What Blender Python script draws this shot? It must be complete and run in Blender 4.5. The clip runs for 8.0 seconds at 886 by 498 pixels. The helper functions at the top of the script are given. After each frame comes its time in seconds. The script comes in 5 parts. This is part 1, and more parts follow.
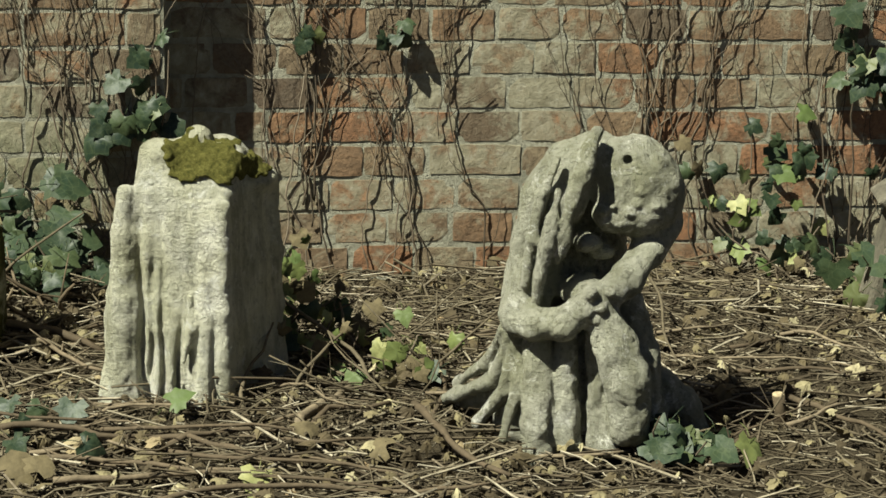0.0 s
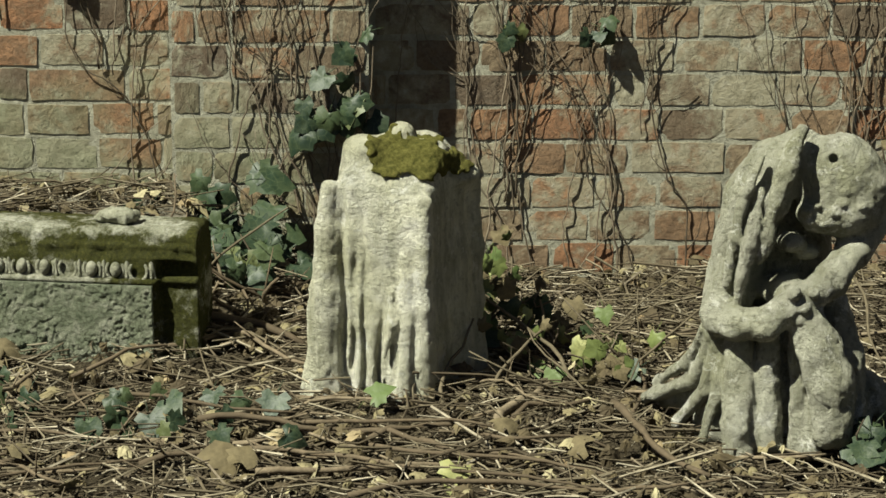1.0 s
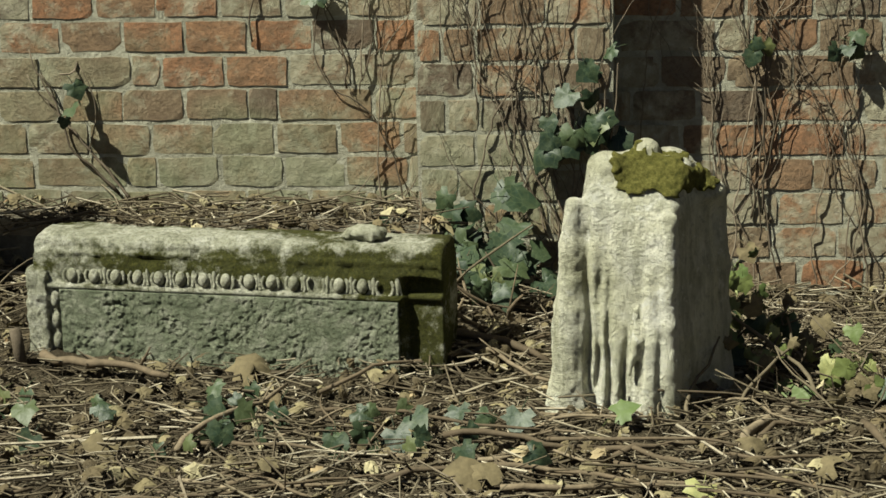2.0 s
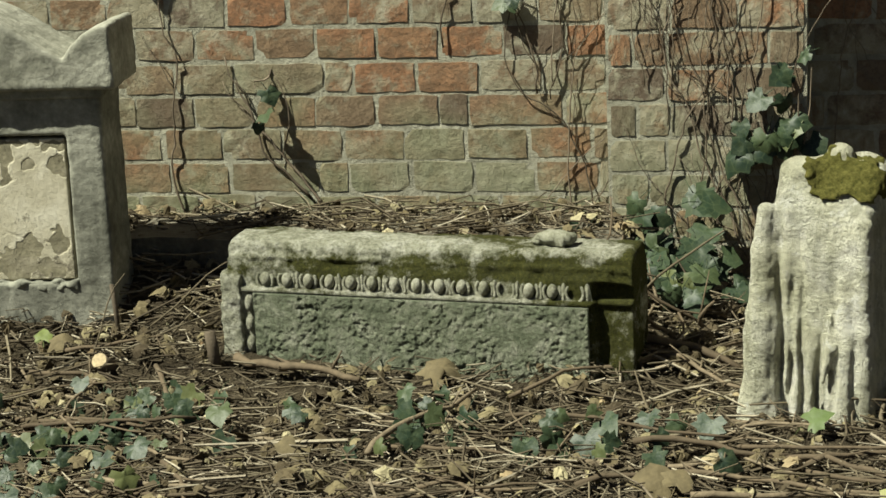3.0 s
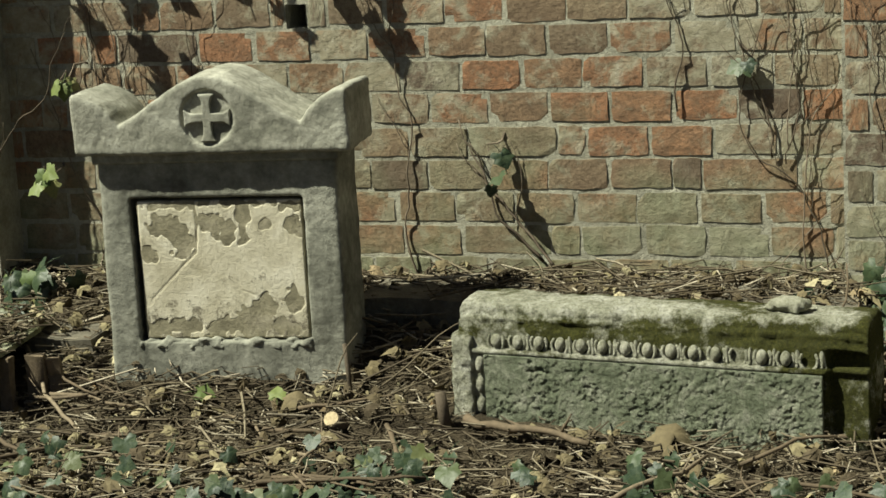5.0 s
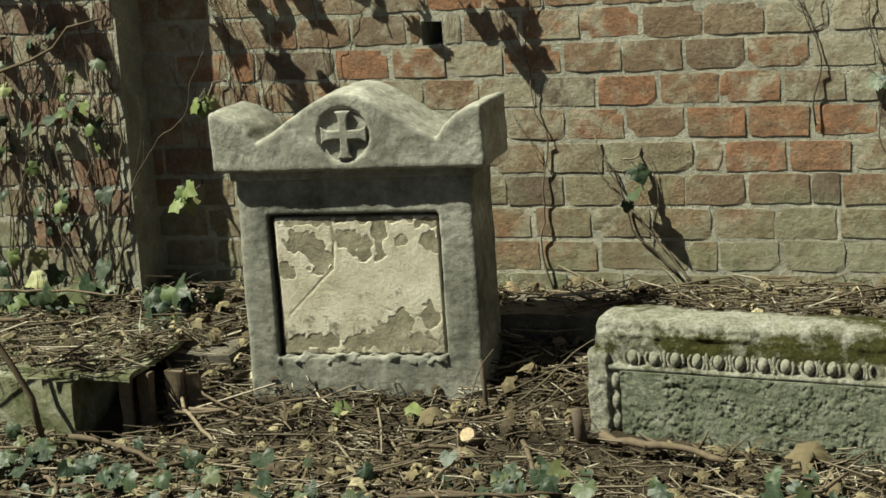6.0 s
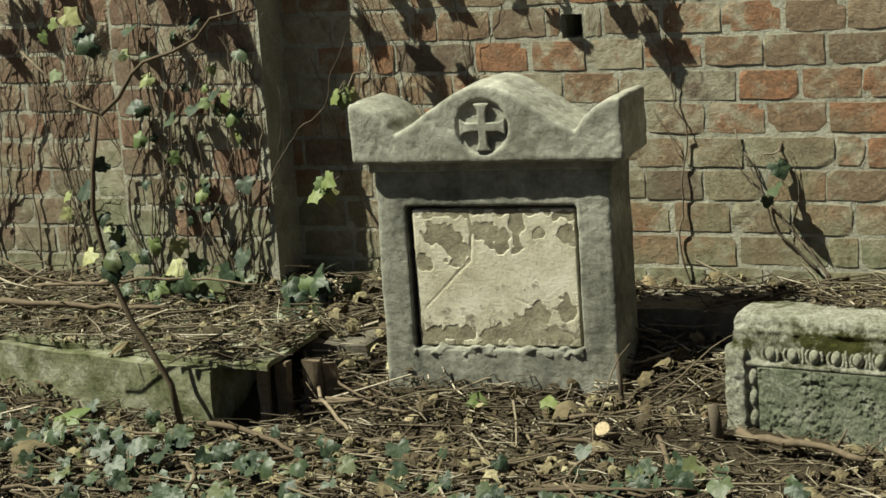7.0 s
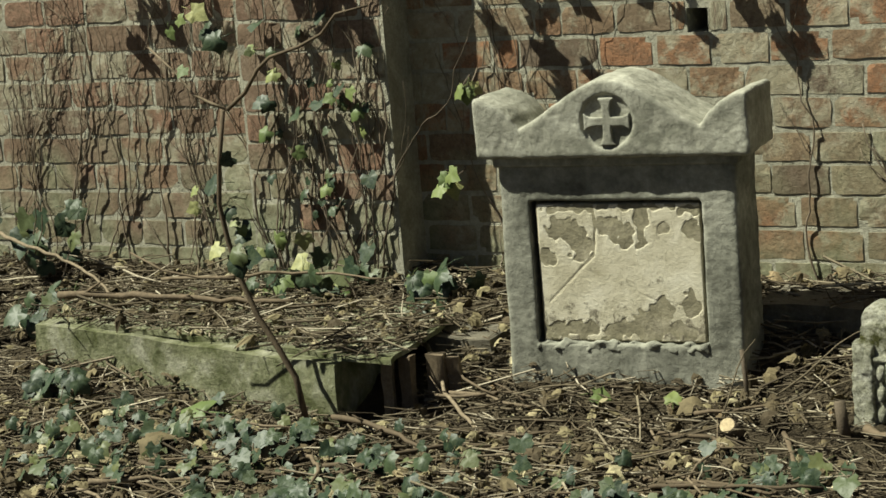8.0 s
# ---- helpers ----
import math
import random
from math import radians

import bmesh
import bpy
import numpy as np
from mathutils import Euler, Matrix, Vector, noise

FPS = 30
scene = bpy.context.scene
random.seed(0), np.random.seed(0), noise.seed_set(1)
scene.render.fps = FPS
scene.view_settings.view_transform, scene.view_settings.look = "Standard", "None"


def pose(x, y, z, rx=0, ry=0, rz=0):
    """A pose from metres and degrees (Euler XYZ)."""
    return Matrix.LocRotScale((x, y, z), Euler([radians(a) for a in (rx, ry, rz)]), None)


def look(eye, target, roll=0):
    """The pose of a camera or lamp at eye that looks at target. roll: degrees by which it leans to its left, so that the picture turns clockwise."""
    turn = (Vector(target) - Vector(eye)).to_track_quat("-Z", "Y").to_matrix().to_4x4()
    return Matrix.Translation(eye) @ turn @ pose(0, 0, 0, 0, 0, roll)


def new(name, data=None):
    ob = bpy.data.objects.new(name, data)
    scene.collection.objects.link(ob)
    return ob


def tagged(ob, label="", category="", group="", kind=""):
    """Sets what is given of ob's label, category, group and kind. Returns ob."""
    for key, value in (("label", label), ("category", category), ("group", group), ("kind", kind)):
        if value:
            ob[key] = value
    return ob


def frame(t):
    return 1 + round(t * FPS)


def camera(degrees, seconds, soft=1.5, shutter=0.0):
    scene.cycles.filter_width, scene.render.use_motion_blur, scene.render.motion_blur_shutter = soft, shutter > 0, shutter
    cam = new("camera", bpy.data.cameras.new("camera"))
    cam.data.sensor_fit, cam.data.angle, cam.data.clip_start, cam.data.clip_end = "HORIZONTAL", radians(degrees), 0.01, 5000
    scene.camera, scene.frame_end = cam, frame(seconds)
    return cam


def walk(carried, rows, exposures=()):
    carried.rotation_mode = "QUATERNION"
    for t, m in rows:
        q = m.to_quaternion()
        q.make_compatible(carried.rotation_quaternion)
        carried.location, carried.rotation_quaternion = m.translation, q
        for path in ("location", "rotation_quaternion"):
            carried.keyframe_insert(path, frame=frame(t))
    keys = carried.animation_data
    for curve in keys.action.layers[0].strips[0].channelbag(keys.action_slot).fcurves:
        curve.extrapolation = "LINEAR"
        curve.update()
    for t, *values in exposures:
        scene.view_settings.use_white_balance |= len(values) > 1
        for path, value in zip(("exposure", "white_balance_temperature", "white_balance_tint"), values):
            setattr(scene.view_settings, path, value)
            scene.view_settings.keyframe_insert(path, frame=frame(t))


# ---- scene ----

# ================= camera =================
cam = camera(24.52, 8.0, soft=1.6)
EYE = 1.202
# seconds, yaw, pitch, roll of a camera that turns on one spot
TURNS = [
    (0.0, -6.815, -14.49, 1.182), (0.5, -4.736, -14.591, 1.004), (1.0, -0.99, -14.646, 0.335),
    (1.5, 2.657, -14.382, -0.49), (2.0, 6.092, -14.1, -1.43), (2.2, 7.248, -13.994, -1.5),
    (3.3, 12.836, -13.659, -2.922), (3.5, 13.541, -13.556, -3.0), (4.0, 15.74, -12.827, -2.819),
    (4.2, 16.446, -12.464, -2.891), (5.5, 19.602, -11.349, -3.606), (6.0, 21.996, -10.982, -4.06),
    (6.5, 23.975, -10.935, -4.081), (7.0, 25.927, -10.915, -4.112), (7.5, 27.601, -11.003, -4.437),
    (8.0, 29.469, -10.799, -4.664),
]
walk(cam, [(t, pose(0, 0, EYE, 90 + p, 0, y) @ pose(0, 0, 0, 0, 0, r)) for t, y, p, r in TURNS], exposures=[(0.0, 0.86), (8.0, 0.86)])

# ================= sun and sky =================
SUN_AZ, SUN_EL = 58.0, 54.0      # degrees to the left of the wall's normal, and above the ground
to_sun = Vector((-math.sin(radians(SUN_AZ)) * math.cos(radians(SUN_EL)), -math.cos(radians(SUN_AZ)) * math.cos(radians(SUN_EL)), math.sin(radians(SUN_EL))))
sun = new("sun", bpy.data.lights.new("sun", "SUN"))
sun.data.energy, sun.data.angle, sun.data.color = 5.0, radians(0.55), (0.97, 0.975, 0.80)
sun.matrix_world = look((-3, -3, 6), Vector((-3, -3, 6)) - to_sun)
world = bpy.data.worlds.new("sky")
scene.world = world
world.use_nodes = True
sky = world.node_tree.nodes.new("ShaderNodeTexSky")
sky.sky_type, sky.sun_disc, sky.sun_elevation, sky.sun_rotation = "NISHITA", False, radians(SUN_EL), radians(180 + SUN_AZ)
world.node_tree.links.new(sky.outputs[0], world.node_tree.nodes["Background"].inputs[0])
world.node_tree.nodes["Background"].inputs[1].default_value = 0.015

# ================= materials =================
class Nodes:
    """A small builder for node materials."""

    def __init__(self, name, rough=0.85, spec=0.3):
        self.m = bpy.data.materials.new(name)
        self.m.use_nodes = True
        self.t = self.m.node_tree
        self.b = self.t.nodes["Principled BSDF"]
        self.b.inputs["Roughness"].default_value = rough
        self.b.inputs["Specular IOR Level"].default_value = spec
        self.co = self.t.nodes.new("ShaderNodeTexCoord").outputs["Object"]
        self.rnd = None

    def n(self, kind, **inputs):
        node = self.t.nodes.new(kind)
        for k, v in inputs.items():
            key = k.replace("_", " ")
            if isinstance(v, bpy.types.NodeSocket):
                self.t.links.new(v, node.inputs[key])
            else:
                node.inputs[key].default_value = v
        return node

    def shuffle(self):
        """Shift the pattern object by object."""
        self.rnd = self.t.nodes.new("ShaderNodeObjectInfo").outputs["Random"]
        add = self.t.nodes.new("ShaderNodeVectorMath")
        add.operation = "MULTIPLY_ADD"
        comb = self.n("ShaderNodeCombineXYZ", X=self.rnd, Y=self.rnd, Z=self.rnd)
        self.t.links.new(comb.outputs[0], add.inputs[0])
        add.inputs[1].default_value = (37.0, 53.0, 71.0)
        self.t.links.new(self.co, add.inputs[2])
        self.co = add.outputs[0]

    def noise(self, scale, detail=4.0, rough=0.6, dist=0.0):
        return self.n("ShaderNodeTexNoise", Vector=self.co, Scale=scale, Detail=detail, Roughness=rough, Distortion=dist).outputs[0]

    def ramp(self, fac, stops):
        r = self.t.nodes.new("ShaderNodeValToRGB")
        self.t.links.new(fac, r.inputs[0])
        e = r.color_ramp.elements
        while len(e) < len(stops):
            e.new(0.5)
        for k, (pos, col) in enumerate(stops):
            e[k].position = pos
            e[k].color = (*(col if isinstance(col, tuple) else (col, col, col)), 1)
        return r.outputs[0]

    def mix(self, fac, a, b, mode="MIX"):
        m = self.t.nodes.new("ShaderNodeMix")
        m.data_type, m.blend_type = "RGBA", mode
        for sock, v in ((m.inputs[0], fac), (m.inputs[6], a), (m.inputs[7], b)):
            if isinstance(v, bpy.types.NodeSocket):
                self.t.links.new(v, sock)
            else:
                sock.default_value = v if isinstance(v, float) else (*v, 1)
        return m.outputs[2]

    def maths(self, op, a, b):
        m = self.t.nodes.new("ShaderNodeMath")
        m.operation = op
        for sock, v in zip(m.inputs, (a, b)):
            if isinstance(v, bpy.types.NodeSocket):
                self.t.links.new(v, sock)
            else:
                sock.default_value = v
        return m.outputs[0]

    def axis(self, k):
        return self.t.nodes[self.n("ShaderNodeSeparateXYZ", Vector=self.co).name].outputs[k]

    def done(self, colour, bump=None, strength=0.5, depth=0.004):
        self.t.links.new(colour, self.b.inputs["Base Color"])
        if bump is not None:
            bn = self.n("ShaderNodeBump", Height=bump, Strength=strength, Distance=depth)
            self.t.links.new(bn.outputs[0], self.b.inputs["Normal"])
        return self.m


def damp(k):
    """Green algae near the foot of the wall, in an uneven belt."""
    z = k.n("ShaderNodeSeparateXYZ", Vector=k.t.nodes.new("ShaderNodeNewGeometry").outputs["Position"]).outputs[2]
    big = k.n("ShaderNodeTexNoise", Vector=k.t.nodes.new("ShaderNodeNewGeometry").outputs["Position"], Scale=5.0, Detail=6.0).outputs[0]
    x = k.n("ShaderNodeSeparateXYZ", Vector=k.t.nodes.new("ShaderNodeNewGeometry").outputs["Position"]).outputs[0]
    dry = k.maths("MULTIPLY", k.maths("MAXIMUM", k.maths("ADD", x, 0.65), 0.0), 0.45)
    return k.ramp(k.maths("SUBTRACT", k.maths("SUBTRACT", big, k.maths("MULTIPLY", z, 0.8)), dry), [(0.08, 0.0), (0.36, 0.8)])


def brick_material(name, stops, washed):
    """Fired clay under a worn lime wash that comes off in regions of the wall, brick by brick."""
    k = Nodes(name, 0.92, 0.15)
    at = k.t.nodes.new("ShaderNodeNewGeometry").outputs["Position"]
    k.shuffle()
    tone = k.ramp(k.rnd, stops)
    tone = k.mix(k.ramp(k.noise(26, 5, 0.65, 0.4), [(0.40, 0.55), (0.60, 0.0)]), tone, (0.15, 0.105, 0.07))
    tone = k.mix(k.ramp(k.noise(120, 5, 0.75), [(0.36, 0.6), (0.54, 0.0)]), tone, (0.09, 0.065, 0.045))
    region = k.n("ShaderNodeTexNoise", Vector=at, Scale=2.3, Detail=3.0).outputs[0]
    own = k.maths("MULTIPLY", k.maths("FRACT", k.maths("MULTIPLY", k.rnd, 17.0), 0.0), 0.16)
    wash = k.ramp(k.maths("ADD", k.maths("ADD", k.maths("MULTIPLY", k.noise(17, 8, 0.72, 0.4), 0.75), k.maths("MULTIPLY", region, 0.45)), own), [(washed, 0.0), (washed + 0.10, 0.8)])
    pale = k.ramp(k.noise(38, 6, 0.7), [(0.32, (0.235, 0.22, 0.15)), (0.55, (0.375, 0.355, 0.26)), (0.74, (0.53, 0.51, 0.42))])
    tone = k.mix(wash, tone, pale)
    tone = k.mix(damp(k), tone, k.ramp(k.noise(30, 6, 0.7), [(0.35, (0.14, 0.155, 0.09)), (0.65, (0.30, 0.315, 0.21))]))
    return k.done(tone, k.maths("ADD", k.noise(110, 6, 0.75), k.maths("MULTIPLY", k.noise(22, 4, 0.6), 0.9)), 0.75, 0.0045)


def plain_stone(name, a, b, c, scale=9.0, fine=90.0, strength=0.7, depth=0.005, rough=0.9):
    k = Nodes(name, rough, 0.2)
    col = k.ramp(k.noise(scale, 7, 0.65, 0.3), [(0.35, a), (0.5, b), (0.65, c)])
    col = k.mix(k.ramp(k.noise(fine, 4, 0.7), [(0.38, 0.35), (0.62, 0.0)]), col, tuple(0.45 * q for q in a))
    return k.done(col, k.noise(fine * 0.8, 6, 0.75), strength, depth)


def statue_material(name, low, mid, high, pits, lichen):
    """Weathered cast stone: pale flanks with lichen crusts, dark pits and thin green algae."""
    k = Nodes(name, 0.92, 0.12)
    col = k.ramp(k.noise(9, 9, 0.70, 0.3), [(0.34, low), (0.5, mid), (0.64, high)])
    run = k.n("ShaderNodeMapping", Vector=k.co, Scale=(1.0, 1.0, 0.22)).outputs[0]
    streak = k.n("ShaderNodeTexNoise", Vector=run, Scale=22.0, Detail=7.0, Roughness=0.7).outputs[0]
    col = k.mix(k.ramp(streak, [(0.36, 0.6), (0.54, 0.0)]), col, (0.24, 0.24, 0.15))
    col = k.mix(k.ramp(k.noise(70, 8, 0.8), [(0.36, pits), (0.49, 0.0)]), col, (0.11, 0.105, 0.08))
    col = k.mix(k.ramp(k.noise(24, 9, 0.80, 0.4), [(lichen, 0.0), (lichen + 0.05, 0.85)]), col, (0.80, 0.79, 0.72))
    col = k.mix(k.ramp(k.noise(5, 6, 0.65), [(0.46, 0.0), (0.72, 0.55)]), col, (0.34, 0.34, 0.19))
    return k.done(col, k.maths("ADD", k.noise(150, 6, 0.75), k.maths("MULTIPLY", k.noise(40, 8, 0.75), 1.8)), 1.0, 0.013)


def trough_material(name, dark, mid, pale, mossy=True, pit=0.6):
    """Lichened limestone with moss that grows along the ledge and over the carving."""
    k = Nodes(name, 0.93, 0.12)
    k.co = k.t.nodes.new("ShaderNodeNewGeometry").outputs["Position"]
    col = k.ramp(k.noise(24, 9, 0.75, 0.3), [(0.32, dark), (0.5, mid), (0.66, pale)])
    col = k.mix(k.ramp(k.noise(130, 6, 0.8), [(0.38, pit), (0.54, 0.0)]), col, (0.06, 0.065, 0.045))
    if mossy:
        z = k.axis(2)
        ledge = k.ramp(k.maths("ABSOLUTE", k.maths("SUBTRACT", z, 0.226), 0.0), [(0.010, 0.17), (0.075, 0.03)])
        moss = k.ramp(k.maths("ADD", k.maths("ADD", k.maths("MULTIPLY", k.noise(3.6, 3, 0.5), 0.62), k.maths("MULTIPLY", k.noise(26, 7, 0.75), 0.38)), ledge), [(0.555, 0.0), (0.615, 0.97)])
        green = k.ramp(k.noise(170, 5, 0.8), [(0.3, (0.018, 0.020, 0.005)), (0.55, (0.062, 0.064, 0.012)), (0.8, (0.15, 0.14, 0.03))])
        col = k.mix(moss, col, green)
    return k.done(col, k.maths("ADD", k.noise(120, 8, 0.8), k.noise(40, 7, 0.75)), 1.0, 0.012)


def peeling_plaster():
    """Cream plaster with speckled dirt that splashed up from the foot."""
    k = Nodes("old_plaster", 0.92, 0.12)
    col = k.ramp(k.noise(9, 8, 0.7), [(0.34, (0.44, 0.40, 0.285)), (0.5, (0.62, 0.575, 0.44)), (0.66, (0.74, 0.70, 0.57))])
    dirt = k.maths("ADD", k.noise(30, 9, 0.8), k.maths("MULTIPLY", k.maths("SUBTRACT", 0.215, k.axis(2)), 1.1))
    col = k.mix(k.ramp(dirt, [(0.50, 0.0), (0.58, 0.9)]), col, (0.17, 0.15, 0.11))
    col = k.mix(k.ramp(k.noise(60, 7, 0.8), [(0.33, 0.6), (0.42, 0.0)]), col, (0.22, 0.20, 0.14))
    return k.done(col, k.noise(60, 8, 0.75), 0.7, 0.004)


def moss_material():
    k = Nodes("moss", 0.95, 0.1)
    col = k.ramp(k.noise(120, 5, 0.8), [(0.3, (0.04, 0.042, 0.012)), (0.5, (0.105, 0.10, 0.026)), (0.72, (0.21, 0.19, 0.06))])
    return k.done(col, k.noise(320, 4, 0.8), 1.0, 0.006)


def soil_material():
    k = Nodes("soil", 0.97, 0.1)
    col = k.ramp(k.noise(7, 8, 0.7, 0.3), [(0.3, (0.035, 0.028, 0.019)), (0.5, (0.08, 0.064, 0.042)), (0.7, (0.14, 0.112, 0.075))])
    col = k.mix(k.ramp(k.noise(110, 4, 0.8), [(0.55, 0.0), (0.72, 0.6)]), col, (0.28, 0.22, 0.14))
    return k.done(col, k.noise(90, 8, 0.8), 1.0, 0.02)


def litter_material(name, stops, scale=40.0, island=True, rough=0.85, spec=0.25):
    k = Nodes(name, rough, spec)
    if island:
        r = k.t.nodes.new("ShaderNodeNewGeometry").outputs["Random Per Island"]
    else:
        k.shuffle()
        r = k.rnd
    col = k.ramp(r, stops)
    col = k.mix(k.ramp(k.noise(scale, 5, 0.7), [(0.35, 0.55), (0.65, 0.0)]), col, (0.05, 0.04, 0.025))
    return k.done(col, k.noise(scale * 3, 4, 0.7), 0.6, 0.002)


def leaf_material(name, stops, rough=0.5):
    k = Nodes(name, rough, 0.32)
    k.shuffle()
    col = k.ramp(k.rnd, stops)
    col = k.mix(k.ramp(k.noise(55, 5, 0.7), [(0.4, 0.0), (0.7, 0.4)]), col, (0.07, 0.085, 0.035))
    vein = k.n("ShaderNodeTexVoronoi", Vector=k.co, Scale=60.0)
    vein.feature = "DISTANCE_TO_EDGE"
    col = k.mix(k.ramp(vein.outputs[0], [(0.0, 0.3), (0.05, 0.0)]), col, (0.11, 0.14, 0.07))
    k.b.inputs["Subsurface Weight"].default_value = 0.0
    return k.done(col, k.noise(80, 3), 0.4, 0.002)


BRICK = brick_material("brick", [(0.0, (0.36, 0.185, 0.10)), (0.16, (0.33, 0.175, 0.098)), (0.32, (0.29, 0.19, 0.115)), (0.48, (0.24, 0.175, 0.115)),
                                 (0.62, (0.31, 0.25, 0.165)), (0.74, (0.14, 0.11, 0.085)), (0.82, (0.29, 0.225, 0.145)), (0.92, (0.34, 0.20, 0.115)), (1.0, (0.33, 0.18, 0.10))], 0.66)
DULL_BRICK = brick_material("dull_brick", [(0.0, (0.29, 0.175, 0.12)), (0.3, (0.24, 0.165, 0.12)), (0.6, (0.29, 0.22, 0.16)), (0.8, (0.17, 0.135, 0.10)), (1.0, (0.31, 0.20, 0.135))], 0.68)
MORTAR = plain_stone("lime_mortar", (0.28, 0.272, 0.208), (0.385, 0.372, 0.293), (0.48, 0.466, 0.371), 14, 110, 1.0, 0.006)
STATUE = statue_material("pale_statue_stone", (0.60, 0.58, 0.43), (0.77, 0.75, 0.60), (0.84, 0.82, 0.72), 0.45, 0.56)
GREY_STATUE = statue_material("grey_statue_stone", (0.34, 0.335, 0.265), (0.49, 0.48, 0.39), (0.62, 0.61, 0.51), 0.65, 0.555)
MOSS = moss_material()
SOIL = soil_material()
GREY_STONE = plain_stone("grey_tomb_stone", (0.22, 0.22, 0.175), (0.34, 0.335, 0.275), (0.47, 0.465, 0.39), 12, 70, 0.8, 0.004)
BODY_STONE = plain_stone("stained_tomb_stone", (0.13, 0.13, 0.105), (0.28, 0.28, 0.23), (0.43, 0.425, 0.355), 6, 60, 0.8, 0.004)
DARK_STONE = plain_stone("dark_ledger_stone", (0.10, 0.09, 0.07), (0.16, 0.145, 0.11), (0.22, 0.20, 0.155), 8, 90, 0.8, 0.006)
TROUGH_STONE = trough_material("lichened_limestone", (0.22, 0.225, 0.155), (0.45, 0.445, 0.345), (0.70, 0.69, 0.60))
EGG_STONE = trough_material("carved_limestone", (0.28, 0.285, 0.20), (0.46, 0.455, 0.345), (0.64, 0.63, 0.53), False, 0.35)
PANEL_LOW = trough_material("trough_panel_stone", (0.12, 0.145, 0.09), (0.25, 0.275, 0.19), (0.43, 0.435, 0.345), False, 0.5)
SLAB_STONE = plain_stone("mossy_slab_stone", (0.075, 0.085, 0.030), (0.21, 0.215, 0.13), (0.38, 0.375, 0.29), 9, 60, 1.0, 0.009)
PANEL_FACE = peeling_plaster()
BARE = plain_stone("bare_render", (0.21, 0.19, 0.13), (0.33, 0.30, 0.205), (0.42, 0.38, 0.28), 14, 70, 0.8, 0.004)
TWIG = litter_material("dry_twigs", [(0.0, (0.05, 0.037, 0.024)), (0.35, (0.10, 0.078, 0.05)), (0.6, (0.145, 0.118, 0.077)), (0.83, (0.24, 0.203, 0.14)), (0.95, (0.52, 0.46, 0.35)), (1.0, (0.12, 0.088, 0.056))], 60)
BRANCH = litter_material("bark", [(0.0, (0.09, 0.066, 0.042)), (0.5, (0.16, 0.12, 0.078)), (1.0, (0.27, 0.215, 0.145))], 70, False)
CUT_WOOD = litter_material("cut_wood", [(0.0, (0.55, 0.44, 0.27)), (1.0, (0.60, 0.48, 0.3))], 80, False)
DEAD_LEAF = litter_material("dead_leaves", [(0.0, (0.06, 0.045, 0.027)), (0.4, (0.12, 0.092, 0.05)), (0.68, (0.19, 0.155, 0.085)), (0.88, (0.29, 0.25, 0.14)), (0.97, (0.52, 0.465, 0.29)), (1.0, (0.24, 0.155, 0.08))], 45)
VINE = litter_material("vine_stems", [(0.0, (0.09, 0.07, 0.05)), (0.5, (0.16, 0.125, 0.09)), (1.0, (0.26, 0.21, 0.155))], 60, False)
IVY = leaf_material("ivy_leaf", [(0.0, (0.012, 0.025, 0.015)), (0.5, (0.021, 0.039, 0.021)), (0.82, (0.036, 0.056, 0.025)), (1.0, (0.10, 0.11, 0.04))])
IVY_PALE = leaf_material("pale_ivy_leaf", [(0.0, (0.08, 0.12, 0.035)), (0.6, (0.16, 0.19, 0.06)), (1.0, (0.34, 0.33, 0.14))], 0.55)


# ================= helpers of this scene =================
rng = random.Random(11)


def mesh_from(name, bm, material, smooth=False):
    me = bpy.data.meshes.new(name)
    bm.to_mesh(me)
    bm.free()
    me.materials.append(material)
    if smooth:
        me.polygons.foreach_set("use_smooth", [True] * len(me.polygons))
    return me


def part(name, bm, material, parent, label="", smooth=False):
    ob = new(name, mesh_from(name, bm, material, smooth))
    ob.parent = parent
    return tagged(ob, label)


def thing(name, at, label, category, group="", kind=""):
    ob = new(name)
    ob.empty_display_size = 0.05
    ob.matrix_world = at
    return tagged(ob, label, category, group, kind)


def wobble(bm, amount, scale, seed=0.0, axes=(1, 1, 1)):
    for v in bm.verts:
        d = noise.noise_vector(v.co * scale + Vector((seed, seed * 1.7, -seed)))
        v.co += Vector([amount * d[k] * axes[k] for k in range(3)])


def block(bm, lo, hi, bevel=0.0, segments=2, cuts=0):
    """A box from corner to corner with worn edges, added to bm."""
    made = bmesh.ops.create_cube(bm, size=1.0)["verts"]
    for v in made:
        v.co = Vector([lo[k] + (v.co[k] + 0.5) * (hi[k] - lo[k]) for k in range(3)])
    edges = list({e for v in made for e in v.link_edges})
    if cuts:
        bmesh.ops.subdivide_edges(bm, edges=edges, cuts=cuts, use_grid_fill=True)
    elif bevel:
        bmesh.ops.bevel(bm, geom=edges, offset=bevel, segments=segments, affect="EDGES", profile=0.5)
    return bm


